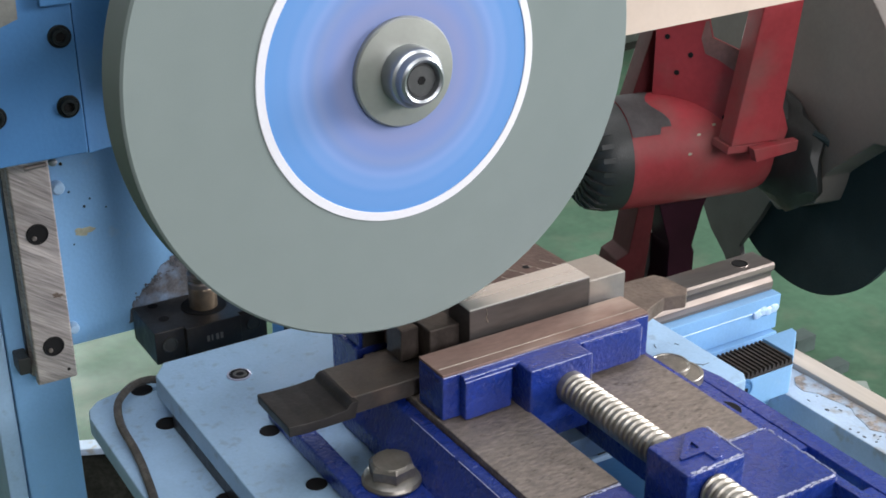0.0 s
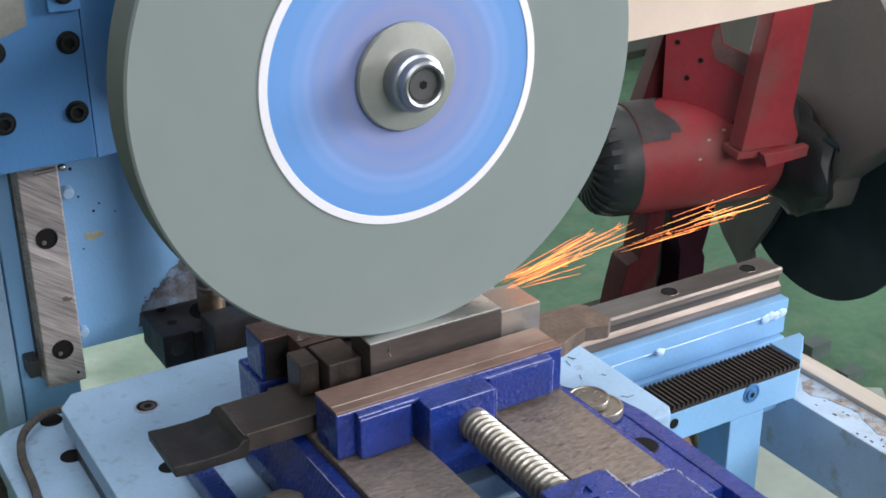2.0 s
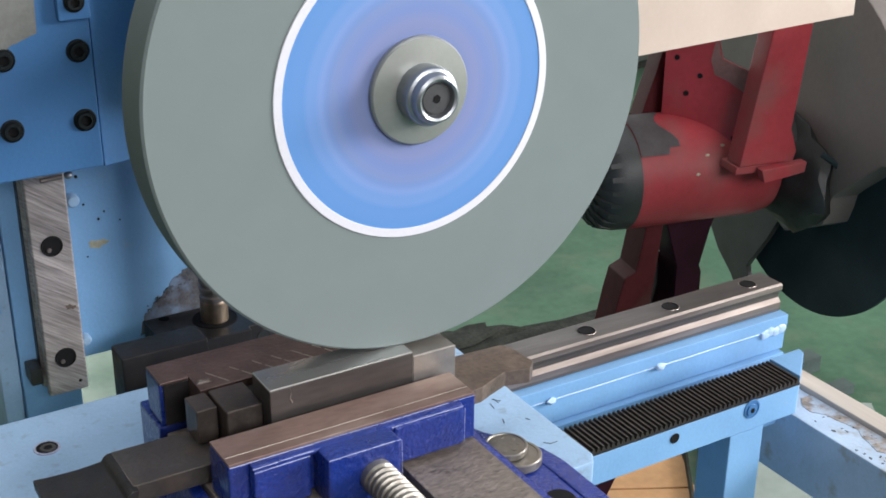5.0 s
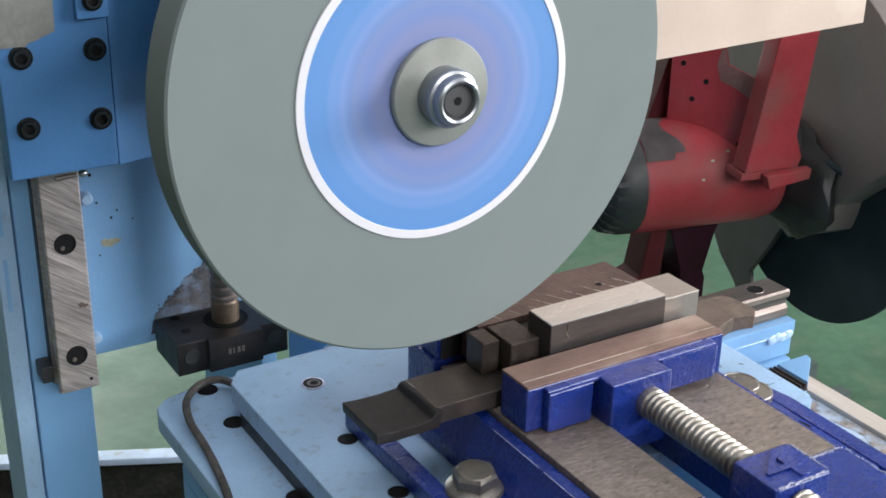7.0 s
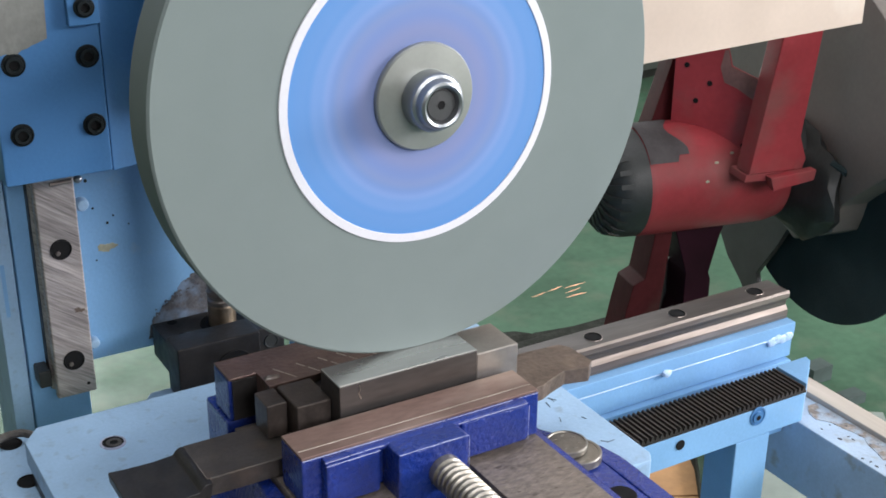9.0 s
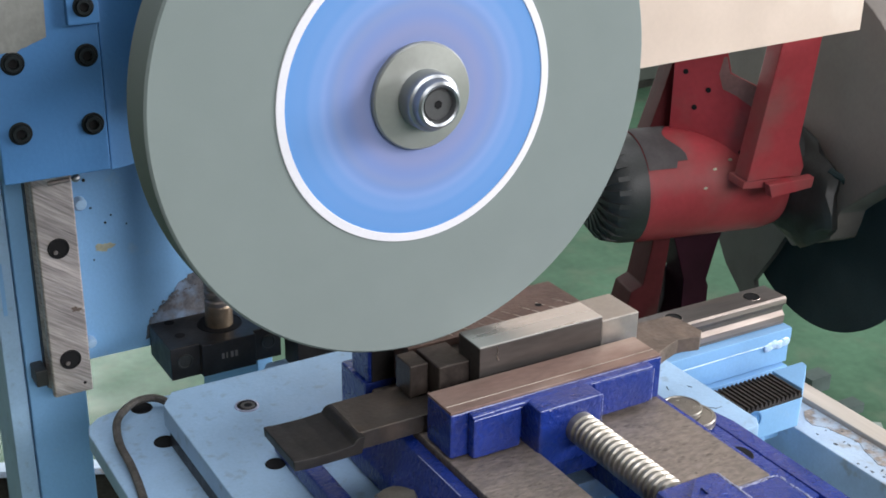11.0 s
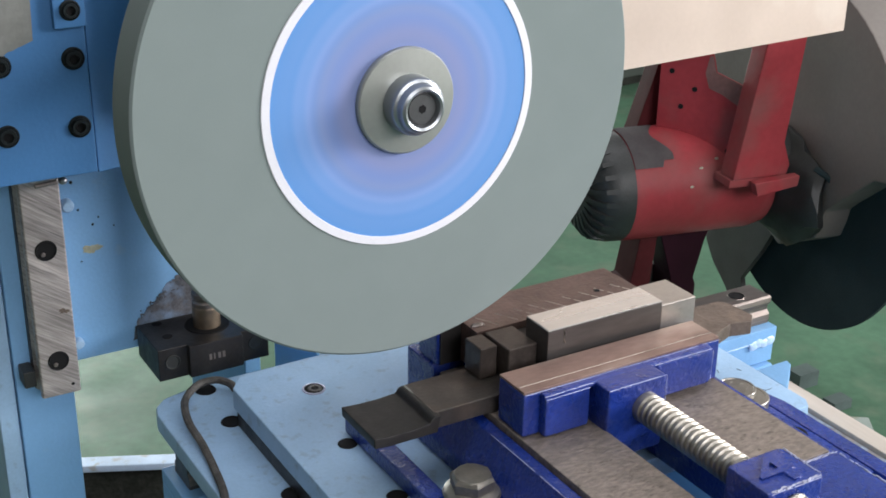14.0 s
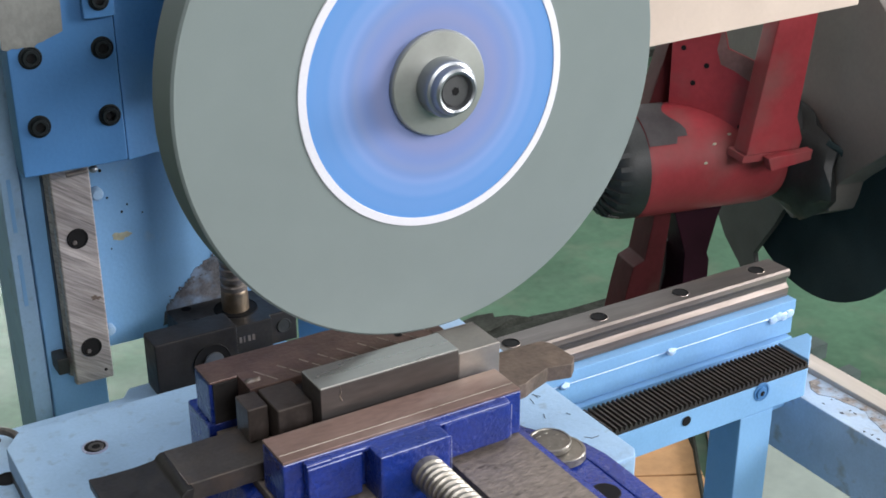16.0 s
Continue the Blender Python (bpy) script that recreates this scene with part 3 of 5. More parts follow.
def bearing_block():
    b = thing("screw_bearing_block", (0.068, -0.005, -0.0155), "black steel bearing block of the vertical feed screw", "bearing block")
    part("body", prism([(0.0455, 0.0165), (0.0455, -0.0170), (0.0610, -0.0170), (0.0610, -0.0205), (0.0905, -0.0205), (0.0905, -0.0170), (0.1060, -0.0170), (0.1060, 0.0165)], "z", -0.0165, 0.0015, 0.0007), BLACK_OXIDE, b)
    part("bore", lathe([(0.0118, 0.0001), (0.0115, 0.0005), (0.0112, 0.0002), (0, 0.00025)], pose(0.0785, 0.0000, 0.0015), 40), DARK_HOLE, b)
    for x, y in ((0.0553, 0.0125), (0.0553, -0.0040), (0.1010, 0.0125), (0.1010, -0.0040)):
        part("thread_hole", lathe([(0.0027, 0.0003), (0.0025, 0.0004), (0, 0.0003)], pose(x, y, 0.0015), 20), DARK_HOLE, b)
    for x in (0.0530, 0.0985):
        part("side_hole", lathe([(0.0042, 0), (0.0040, 0.0005), (0.0033, 0.0005), (0.0031, 0.0002), (0, 0.0002)], pose(x, -0.0170, -0.0068, 90), 24), RUBBER, b)
    for k, w in enumerate((0.0014, 0.0008, 0.0015, 0.0015)):
        part("stamped_mark", box(0.0715 + k * 0.0024, 0.0715 + k * 0.0024 + w, -0.02062, -0.0204, -0.0085, -0.0052), RAIL_STEEL, b)
    return b


def feed_screw():
    s = thing("feed_screw", (0.0785, 0.0, -0.002), "bright steel vertical feed screw in the bearing block", "feed screw")
    part("journal", lathe([(0, -0.010), (0.0072, -0.010), (0.0072, 0.0120), (0.0062, 0.0135), (0, 0.0135)], pose(0.0785, 0, 0), 32), BRONZE, s)
    prof = [(0, 0.0135)]
    z = 0.0136
    while z < 0.20:
        prof += [(0.0072, z), (0.0072, z + 0.0022), (0.0063, z + 0.0030), (0.0063, z + 0.0040)]
        z += 0.005
    part("thread", lathe(prof + [(0, z)], pose(0.0785, 0, 0), 24), RAIL_STEEL, s)
    return s


def table_rail():
    r = thing("table_guide_rail", (0.12, -0.0739, -0.0397), "steel guide rail with bolt holes on the blue beam", "guide rail")
    y = -0.0739
    prof = [(y - 0.0100, -0.0396), (y - 0.0100, -0.0338), (y - 0.0080, -0.0316), (y - 0.0080, -0.0285), (y - 0.0100, -0.0262), (y - 0.0100, -0.0227), (y - 0.0090, -0.0217),
            (y + 0.0090, -0.0217), (y + 0.0100, -0.0227), (y + 0.0100, -0.0262), (y + 0.0080, -0.0285), (y + 0.0080, -0.0316), (y + 0.0100, -0.0338), (y + 0.0100, -0.0396)]
    part("rail_body", prism(prof, "x", 0.035, 0.4058, 0.0003, 1), TABLE_RAIL, r)
    part("polished_edge", prism([(y - 0.0102, -0.0256), (y - 0.0102, -0.0226), (y - 0.0091, -0.0215), (y - 0.0086, -0.0216), (y - 0.0098, -0.0256)], "x", 0.0352, 0.4056), FLANK_STEEL, r)
    part("polished_flank", prism([(y - 0.0080, -0.0313), (y - 0.0102, -0.0337), (y - 0.0102, -0.0374), (y - 0.0098, -0.0374), (y - 0.0098, -0.0340), (y - 0.0076, -0.0316)], "x", 0.0352, 0.4056), FLANK_STEEL, r)
    for k in range(9):
        x = 0.3866 - 0.06 * k
        if x > 0.05:
            hole = part("bolt_hole", lathe([(0.0052, 0.0), (0.0050, 0.0004), (0.0045, 0.0006), (0.0043, 0.0002), (0, 0.0002)], pose(x, y, -0.0217), 32), DARK_HOLE, r)
            part("bright_rim", lathe([(0.0054, 0.0001), (0.0053, 0.0003), (0.0051, 0.0002)], pose(x, y, -0.0217), 32), SIDE_STEEL, hole)
    return r


def gear_rack():
    r = thing("gear_rack", (0.11, -0.1325, -0.0485), "black steel gear rack with fine teeth on the blue bar", "gear rack")
    part("rack_base", box(0.04, 0.3625, -0.1448, -0.1202, -0.0487, -0.0473), RACK_BLACK, r)
    tooth = prism([(-0.00125, -0.0474), (0.00125, -0.0474), (0.0005, -0.0446), (-0.0005, -0.0446)], "y", -0.1447, -0.1203)
    tooth.transform(BASE["gear_rack"])
    me = bpy.data.meshes.new("tooth")
    tooth.to_mesh(me)
    tooth.free()
    me.materials.append(TOOTH_STEEL)
    for k in range(102):
        ob = new("tooth", me)
        ob.parent = r
        ob.location = (0.3608 - k * 0.00314, 0, 0)
    return r


def cream_housing():
    h = thing("motor_housing", (0.40, 0.0, 0.13), "cream sheet metal housing behind the grinding wheel", "housing")
    part("front_panel", prism([(0.10, 0.1188), (0.4735, 0.1266), (0.4735, 0.34), (0.10, 0.34)], "y", -0.051, -0.048, 0.0006), CREAM, h)
    part("side_panel", box(0.4700, 0.4732, -0.0478, 0.10, 0.1275, 0.34, 0.0004), CREAM, h)
    part("bottom_panel", prism([(0.10, 0.1193), (0.4698, 0.1270), (0.4698, 0.1296), (0.10, 0.1220)], "y", -0.0478, 0.10), CREAM, h)
    part("back_panel", box(0.10, 0.4732, 0.1002, 0.1030, 0.1275, 0.34, 0.0004), CREAM, h)
    part("spindle_arm", box(0.060, 0.0995, -0.040, 0.090, 0.135, 0.34, 0.002), HEAD_BLUE, h)
    return h


machine_frame(), column(), vertical_rail(), head_slide(), tape_strip(), bearing_block(), feed_screw(), table_rail(), gear_rack(), cream_housing()


# ---------------------------------------------------------------- grinding wheel
WX, WY, WZ, WR = 0.0940, -0.1849, 0.1714, 0.1034
FACE = pose(WX, WY, WZ, 90)


def grinding_wheel():
    w = thing("grinding_wheel", pose(WX, WY, WZ), "large grey green abrasive grinding wheel spinning fast", "grinding wheel")
    part("abrasive_disc", lathe([(0.010, 0.0), (WR - 0.0009, 0.0), (WR, -0.0009), (WR, -0.0184), (WR - 0.0006, -0.0190), (0.010, -0.0190)], FACE, 180, True), WHEEL_GREY, w)
    part("label_rim", lathe([(0.0571, 0.0001), (0.0569, 0.0005), (0.0538, 0.0006), (0.0536, 0.0001)], FACE, 128), RING_WHITE, w, "white paper rim of the label")
    part("paper_label", lathe([(0.0540, 0.0003), (0.012, 0.0004)], FACE, 128), LABEL_BLUE, w, "blue paper label blurred into rings")
    part("flange", lathe([(0.0202, 0.0004), (0.0202, 0.0022), (0.0196, 0.0030), (0.0110, 0.0042), (0.008, 0.0044)], FACE, 96), FLANGE_GREY, w, "grey steel clamping flange")
    nut = part("spindle_nut", lathe([(0.0108, 0.0036), (0.0110, 0.0048), (0.0110, 0.0104), (0.0104, 0.0114), (0.0094, 0.0118), (0.0091, 0.0126), (0.0092, 0.0136), (0.0087, 0.0150), (0.0077, 0.0156), (0.0068, 0.0152), (0.0064, 0.0138), (0.0062, 0.0132)], FACE, 64), NUT_STEEL, w, "bright turned steel spindle nut")
    part("spindle_end", lathe([(0.0064, 0.0130), (0.0056, 0.0132), (0.0054, 0.0138), (0.0016, 0.0139), (0.0014, 0.0134), (0, 0.0133)], FACE, 48), SPINDLE_DARK, nut)
    part("centre_bore", lathe([(0.0017, 0.0140), (0, 0.01395)], FACE, 6), DARK_HOLE, nut)
    part("spindle", rod((WX, WY + 0.0191, WZ), (WX, -0.041, WZ), 0.014, 32), RAIL_STEEL, w)
    return w


wheel = grinding_wheel()

# ---------------------------------------------------------------- table and what rides on it
TZ = 0.0090


def cross_slide():
    t = thing("cross_slide_table", (0.165, -0.145, -0.002), "pale blue painted steel table plate with bolt holes", "machine table")
    plate = prism([(0.0495, -0.222), (0.276, -0.222), (0.2795, -0.217), (0.2795, -0.0673), (0.0570, -0.0673), (0.0495, -0.0775)], "z", -0.0020, TZ, 0.0009)
    part("plate", plate, PLATE_BLUE, t)
    for x, y in ((0.0824, -0.0968), (0.2480, -0.0968)):
        cup = part("bolt_hole", lathe([(0.0056, 0.0001), (0.0055, 0.0005), (0.0046, 0.0006), (0.0044, 0.0002), (0, 0.0002)], pose(x, y, TZ), 32), EDGE_WEAR_GLINT, t)
        part("screw_socket", lathe([(0.0047, 0.0005), (0.0045, 0.0007), (0, 0.0006)], pose(x, y, TZ), 24), DARK_HOLE, cup)
        part("screw_head_or_glint", lathe([(0.0034, 0.0006), (0.0032, 0.0009), (0.0019, 0.0009), (0.0018, 0.0007)], pose(x + 0.0003, y - 0.0004, TZ), 20), DARKENED_STEEL, cup)
    for x, y in ((0.0745, -0.1475), (0.0740, -0.1930)):
        part("edge_hole", lathe([(0.0044, 0.0002), (0.0041, 0.0005), (0, 0.0003)], pose(x, y, TZ), 24), DARK_HOLE, t)
    rng = random.Random(3)
    for k in range(9):
        x, y = rng.uniform(0.256, 0.275), rng.uniform(-0.205, -0.155)
        a, d = rng.uniform(0, 3.1), rng.uniform(0.002, 0.0045)
        part("scratch", tube([(x, y, TZ + 0.0001), (x + d * math.cos(a), y + d * math.sin(a), TZ + 0.0001)], 0.00018, 4), DUST, t)
    return t


def saddle():
    s = thing("saddle_plate", (0.12, -0.11, -0.021), "light blue saddle plate under the table on the rail", "saddle")
    part("plate", prism([(0.0205, -0.206), (0.236, -0.206), (0.236, -0.0310), (0.1200, -0.0310), (0.1150, -0.0385), (0.0470, -0.0385), (0.0285, -0.0435), (0.0225, -0.0495), (0.0205, -0.0570)], "z", -0.0205, -0.0105, 0.0015), PLATE_BLUE, s)
    for x, y in ((0.0495, -0.0460), (0.0492, -0.0806), (0.0492, -0.150)):
        part("bolt_hole", lathe([(0.0052, 0.0001), (0.0050, 0.0005), (0.0044, 0.0006), (0.0042, 0.0002), (0, 0.0002)], pose(x, y, -0.0105), 28), DARK_HOLE, s)
    # dark blue of this added plate holds the shade under the table
    part("shaded_apron", box(0.085, 0.214, -0.345, -0.2062, -0.0205, -0.0125, 0.001), HEAD_BLUE, s)
    part("cross_way", box(0.0505, 0.0610, -0.205, -0.085, -0.0104, -0.0026, 0.0004), BLACK_OXIDE, s)
    part("cross_way", box(0.200, 0.225, -0.205, -0.075, -0.0104, -0.0022, 0.0004), BLACK_OXIDE, s)
    return s


def cable():
    way = [Vector(p) for p in ((0.0609, -0.0567, -0.0080), (0.0596, -0.0528, -0.0060), (0.0543, -0.0479, -0.0050), (0.0455, -0.0481, -0.0050), (0.0368, -0.0557, -0.0050), (0.0318, -0.0650, -0.0050), (0.0285, -0.0800, -0.0055), (0.0280, -0.0960, -0.0065), (0.0275, -0.1047, -0.0075), (0.0265, -0.1137, -0.0078), (0.0229, -0.1360, -0.0078), (0.0192, -0.1483, -0.0078), (0.0154, -0.1635, -0.0078))]
    pts = []
    for k in range(len(way) - 1):
        p0, p1, p2, p3 = way[max(k - 1, 0)], way[k], way[k + 1], way[min(k + 2, len(way) - 1)]
        for i in range(4):
            f = i / 4
            pts.append(0.5 * (2 * p1 + (p2 - p0) * f + (2 * p0 - 5 * p1 + 4 * p2 - p3) * f * f + (3 * p1 - p0 - 3 * p2 + p3) * f ** 3))
    return solid("braided_cable", tube(pts, 0.0019, 8), CABLE, (0.05, -0.045, -0.0105), "grey braided cable lying over the saddle corner", "cable")


def bored_block():
    rb = thing("bored_block", (0.151, -0.0415, -0.0105), "black steel bearing block with a bore behind the table", "bearing block")
    part("block", box(0.1297, 0.1722, -0.0500, -0.0330, -0.0104, 0.0185, 0.0012), BLACK_OXIDE, rb)
    part("bore", lathe([(0.0098, 0.0001), (0.0095, 0.0006), (0.0087, 0.0002), (0, 0.0003)], pose(0.1580, -0.0500, 0.0020, 90), 36), DARK_HOLE, rb)
    part("shaft_end", lathe([(0.0052, 0.0002), (0.0050, 0.0012), (0, 0.0014)], pose(0.1588, -0.0500, 0.0020, 90), 28), NUT_STEEL, rb)
    return rb


def vise():
    v = thing("drill_press_vise", (0.168, -0.24, TZ), "dark blue cast iron machine vise bolted to the table", "vise")
    cx = 0.168
    for sx in (-1, 1):
        def mx(a, b):
            return (cx + a, cx + b) if sx > 0 else (cx - b, cx - a)
        # outer rim of the slotted foot
        x0, x1 = mx(0.0815, 0.0905)
        if sx < 0:
            part("foot_rim", box(x0, x1, -0.345, -0.138, TZ + 0.0002, TZ + 0.0085, 0.0016), VISE_BLUE, v)
        else:  # the rim swings in behind the discs
            swing = [(0.0815, -0.345), (0.0905, -0.345), (0.0905, -0.224), (0.0880, -0.212), (0.0825, -0.203), (0.0740, -0.190), (0.0660, -0.172), (0.0655, -0.160), (0.0560, -0.160), (0.0560, -0.176), (0.0640, -0.196), (0.0740, -0.209), (0.0800, -0.216), (0.0815, -0.226)]
            part("foot_rim", prism([(cx + a, b) for a, b in swing], "z", TZ + 0.0002, TZ + 0.0085, 0.0014), VISE_BLUE, v)
        x0, x1 = mx(0.0535, 0.0640)
        inner = [(cx + sx * 0.0515, TZ + 0.0002), (cx + sx * 0.0650, TZ + 0.0002), (cx + sx * 0.0645, TZ + 0.0075), (cx + sx * 0.0565, TZ + 0.0245), (cx + sx * 0.0515, TZ + 0.0250)]
        part("bed_wall", prism(inner, "y", -0.345, -0.158, 0.0010), VISE_BLUE, v)
        x0, x1 = mx(0.0640, 0.0815)
        part("foot_bridge", box(x0 - 0.0005, x1 + 0.0005, -0.284, -0.209, TZ + 0.0002, TZ + 0.0080, 0.0014), VISE_BLUE, v)
        part("foot_bridge", box(x0 - 0.0005, x1 + 0.0005, -0.345, -0.316, TZ + 0.0002, TZ + 0.0080, 0.0014), VISE_BLUE, v)
        if sx < 0:
            part("foot_bridge", box(x0 - 0.0005, x1 + 0.0005, -0.156, -0.138, TZ + 0.0002, TZ + 0.0080, 0.0014), VISE_BLUE, v)
        part("foot_hole", lathe([(0.0062, 0.0002), (0.0058, 0.0006), (0, 0.0004)], pose(cx + sx * 0.0730, -0.246, TZ + 0.0080), 28), DARK_HOLE, v)
        x0, x1 = mx(0.0170, 0.0512)
        part("slide_way", box(x0, x1, -0.2845, -0.1535, TZ + 0.0180, 0.0364, 0.0006), SLIDE_BROWN, v, "worn machined cast iron slideway")
        part("slide_wall", box(x0 + (0.0 if sx > 0 else 0.006), x1 - (0.006 if sx > 0 else 0.0), -0.2850, -0.1535, TZ + 0.0003, TZ + 0.0178, 0.0006), VISE_BLUE, v)
        part("front_casting", box(x0 - (0.003 if sx < 0 else 0.0), x1 + (0.003 if sx > 0 else 0.0), -0.3232, -0.2852, TZ + 0.0003, 0.0364, 0.0022), VISE_BLUE, v)
    part("rear_casting", box(cx - 0.0538, cx + 0.0520, -0.1530, -0.1290, TZ + 0.0002, 0.0392, 0.0012), VISE_BLUE, v)
    jaw = part("fixed_jaw", box(cx - 0.0525, cx + 0.0495, -0.1528, -0.1372, 0.0394, 0.0574, 0.0009), VISE_BLUE, v)
    part("jaw_top", box(cx - 0.0523, cx + 0.0493, -0.1538, -0.1374, 0.0575, 0.0586, 0.0004), JAW_FACE, jaw, "dark brown worn jaw top")
    part("jaw_face", box(cx - 0.0510, cx + 0.0492, -0.1540, -0.1529, 0.0396, 0.0574, 0.0003), BLACK_OXIDE, jaw, "dark worn steel jaw face")
    insert = part("jaw_insert", box(cx - 0.0408, cx + 0.0492, -0.1668, -0.1478, 0.0396, 0.0589, 0.0004), JAW_FACE, jaw, "dark scratched steel jaw insert")
    rng = random.Random(8)
    for k in range(9):
        x = cx - 0.0335 + k * 0.0092 + rng.uniform(-0.0008, 0.0008)
        for f0, f1 in ((0.0, rng.uniform(0.38, 0.48)), (rng.uniform(0.52, 0.6), 1.0)):
            part("scratch", tube([(x + 0.0056 * f, -0.1548 - 0.0102 * f, 0.0589) for f in (f0, (f0 + f1) / 2, f1)], 0.00022, 4), SCRIBE, insert)
    part("burr", blob((cx - 0.0372, -0.1615, 0.0590), (0.0034, 0.0012, 0.0013), 2.5, 0.6), BAR_STEEL, insert)
    part("burr_hole", lathe([(0.0016, 0.0002), (0, 0.0002)], pose(cx + 0.030, -0.1575, 0.0589), 12), DARK_HOLE, insert)
    # moving jaw: brown ground top on a ribbed blue casting
    mj = part("moving_jaw", prism([(-0.2177, 0.0366), (-0.1992, 0.0366), (-0.1992, 0.0558), (-0.2177, 0.0558)], "x", 0.1174, 0.2194, 0.0012), VISE_BLUE, v)
    part("jaw_top", box(0.1178, 0.2190, -0.2172, -0.1990, 0.0556, 0.0568, 0.0003), JAW_BROWN, mj, "worn brown ground jaw top")
    part("scribed_line", tube([(0.1185, -0.2125, 0.0568), (0.160, -0.2127, 0.0569), (0.2186, -0.2122, 0.0568)], 0.00015, 4), SCRIBE, mj)
    part("front_rib", box(0.1250, 0.1470, -0.2222, -0.2170, 0.0366, 0.0545, 0.0014), VISE_BLUE, mj)
    part("front_rib", box(0.1812, 0.2118, -0.2222, -0.2170, 0.0386, 0.0548, 0.0014), VISE_BLUE, mj)
    part("top_lip", box(0.1250, 0.2118, -0.2210, -0.2170, 0.0530, 0.0556, 0.0010), VISE_BLUE, mj)
    part("screw_boss", box(0.1498, 0.1800, -0.2302, -0.2165, 0.0280, 0.0553, 0.0018), VISE_BLUE, mj)
    part("jaw_keel", box(0.1555, 0.1805, -0.2290, -0.2000, 0.0210, 0.0364, 0.0010), VISE_BLUE, mj)
    # broken bright lines paint the enamel's edge highlights, with some wear
    def worn_edge_glint(a, z, seed, host, wide=0.00005):
        rng = random.Random(seed)
        a, z = Vector(a), Vector(z)
        b = bmesh.new()
        f = 0.0
        while f < 0.97:
            g = min(f + (rng.uniform(0.10, 0.45) if wide < 0.0002 else rng.uniform(0.02, 0.10)), 1.0)
            w = Vector((rng.uniform(-wide, wide), rng.uniform(-wide, wide), rng.uniform(-0.00012, 0.00012)))
            join(b, tube([a.lerp(z, f) + w, a.lerp(z, (f + g) / 2) + w, a.lerp(z, g)], rng.uniform(0.00009, 0.00017) + wide * rng.uniform(0.1, 0.7), 5))
            f = g + rng.uniform(0.0, 0.03)
        part("worn_edge_glint", b, EDGE_WEAR_GLINT if wide > 0.0002 else VISE_EDGE, host)

    for k, (a, z) in enumerate((((0.125, -0.2213, 0.0550), (0.1495, -0.2213, 0.0552)), ((0.1802, -0.2216, 0.0550), (0.2115, -0.2216, 0.0550)), ((0.2119, -0.2218, 0.0540), (0.2119, -0.2218, 0.0392)),
                                ((0.1505, -0.2300, 0.0549), (0.1795, -0.2300, 0.0549)), ((0.1799, -0.2299, 0.0545), (0.1799, -0.2299, 0.0290)), ((0.1180, -0.2178, 0.0557), (0.2190, -0.2178, 0.0557)), ((0.1252, -0.2220, 0.0538), (0.1468, -0.2220, 0.0540)))):
        worn_edge_glint(a, z, k, mj)
    worn_edge_glint((0.1585, -0.3128, 0.0520), (0.1825, -0.3128, 0.0520), 20, v)
    worn_edge_glint((0.1840, -0.3110, 0.0524), (0.1840, -0.2925, 0.0524), 21, v)
    worn_edge_glint((0.1860, -0.2854, 0.0362), (0.2185, -0.2854, 0.0362), 22, v)
    worn_edge_glint((0.1175, -0.2854, 0.0362), (0.1505, -0.2854, 0.0362), 23, v)
    worn_edge_glint((0.1105, -0.330, TZ + 0.0250), (0.1105, -0.205, TZ + 0.0250), 24, v)
    for k, (a, z) in enumerate((((0.1880, -0.3226, 0.0360), (0.2215, -0.3226, 0.0360)), ((0.1870, -0.3222, 0.0362), (0.2205, -0.3222, 0.0363)), ((0.2216, -0.3215, 0.0360), (0.2216, -0.2875, 0.0360)), ((0.2010, -0.2862, 0.0362), (0.2215, -0.2862, 0.0362)),
                                ((0.1590, -0.3124, 0.0524), (0.1825, -0.3124, 0.0524)), ((0.1836, -0.3100, 0.0526), (0.1836, -0.2925, 0.0526)), ((0.1590, -0.3120, 0.0526), (0.1830, -0.3120, 0.0526)), ((0.1290, -0.2862, 0.0362), (0.1505, -0.2862, 0.0362)))):
        worn_edge_glint(a, z, 40 + k, v, 0.0004)
    # screw and its nut block
    prof, h = [(0, 0.0), (0.0060, 0.0), (0.0066, 0.0008), (0.0066, 0.0040), (0.0060, 0.0046)], 0.0046
    while h < 0.140:
        prof += [(0.0057, h + 0.0003), (0.0057, h + 0.0011), (0.0067, h + 0.0018), (0.0067, h + 0.0026)]
        h += 0.0030
    part("screw", lathe(prof + [(0, h)], pose(0.1690, -0.2295, 0.0432, 90), 36), ZINC, v, "zinc plated threaded vise screw")
    nb = part("nut_block", box(0.1568, 0.1842, -0.3130, -0.2905, TZ + 0.0004, 0.0528, 0.0020), VISE_BLUE, v)
    curve = bpy.data.curves.new("numeral", "FONT")
    curve.body, curve.size, curve.extrude, curve.bevel_depth = "4", 0.0270, 0.0005, 0.0002
    tmp = bpy.data.objects.new("numeral", curve)
    me = bpy.data.meshes.new_from_object(tmp)
    bpy.data.objects.remove(tmp)
    me.transform(BASE["drill_press_vise"] @ pose(0.1608, -0.3105, 0.0531) @ Matrix.Diagonal((1.3, 0.93, 1.0, 1.0)))
    me.materials.append(VISE_BLUE)
    nm = new("raised_numeral", me)
    nm.parent = nb
    nm["root"] = v["root"]
    part("casting_strip", box(0.1520, 0.1560, -0.268, -0.258, TZ + 0.0003, TZ + 0.0022, 0.0003), PLATE_BLUE, v)
    return v


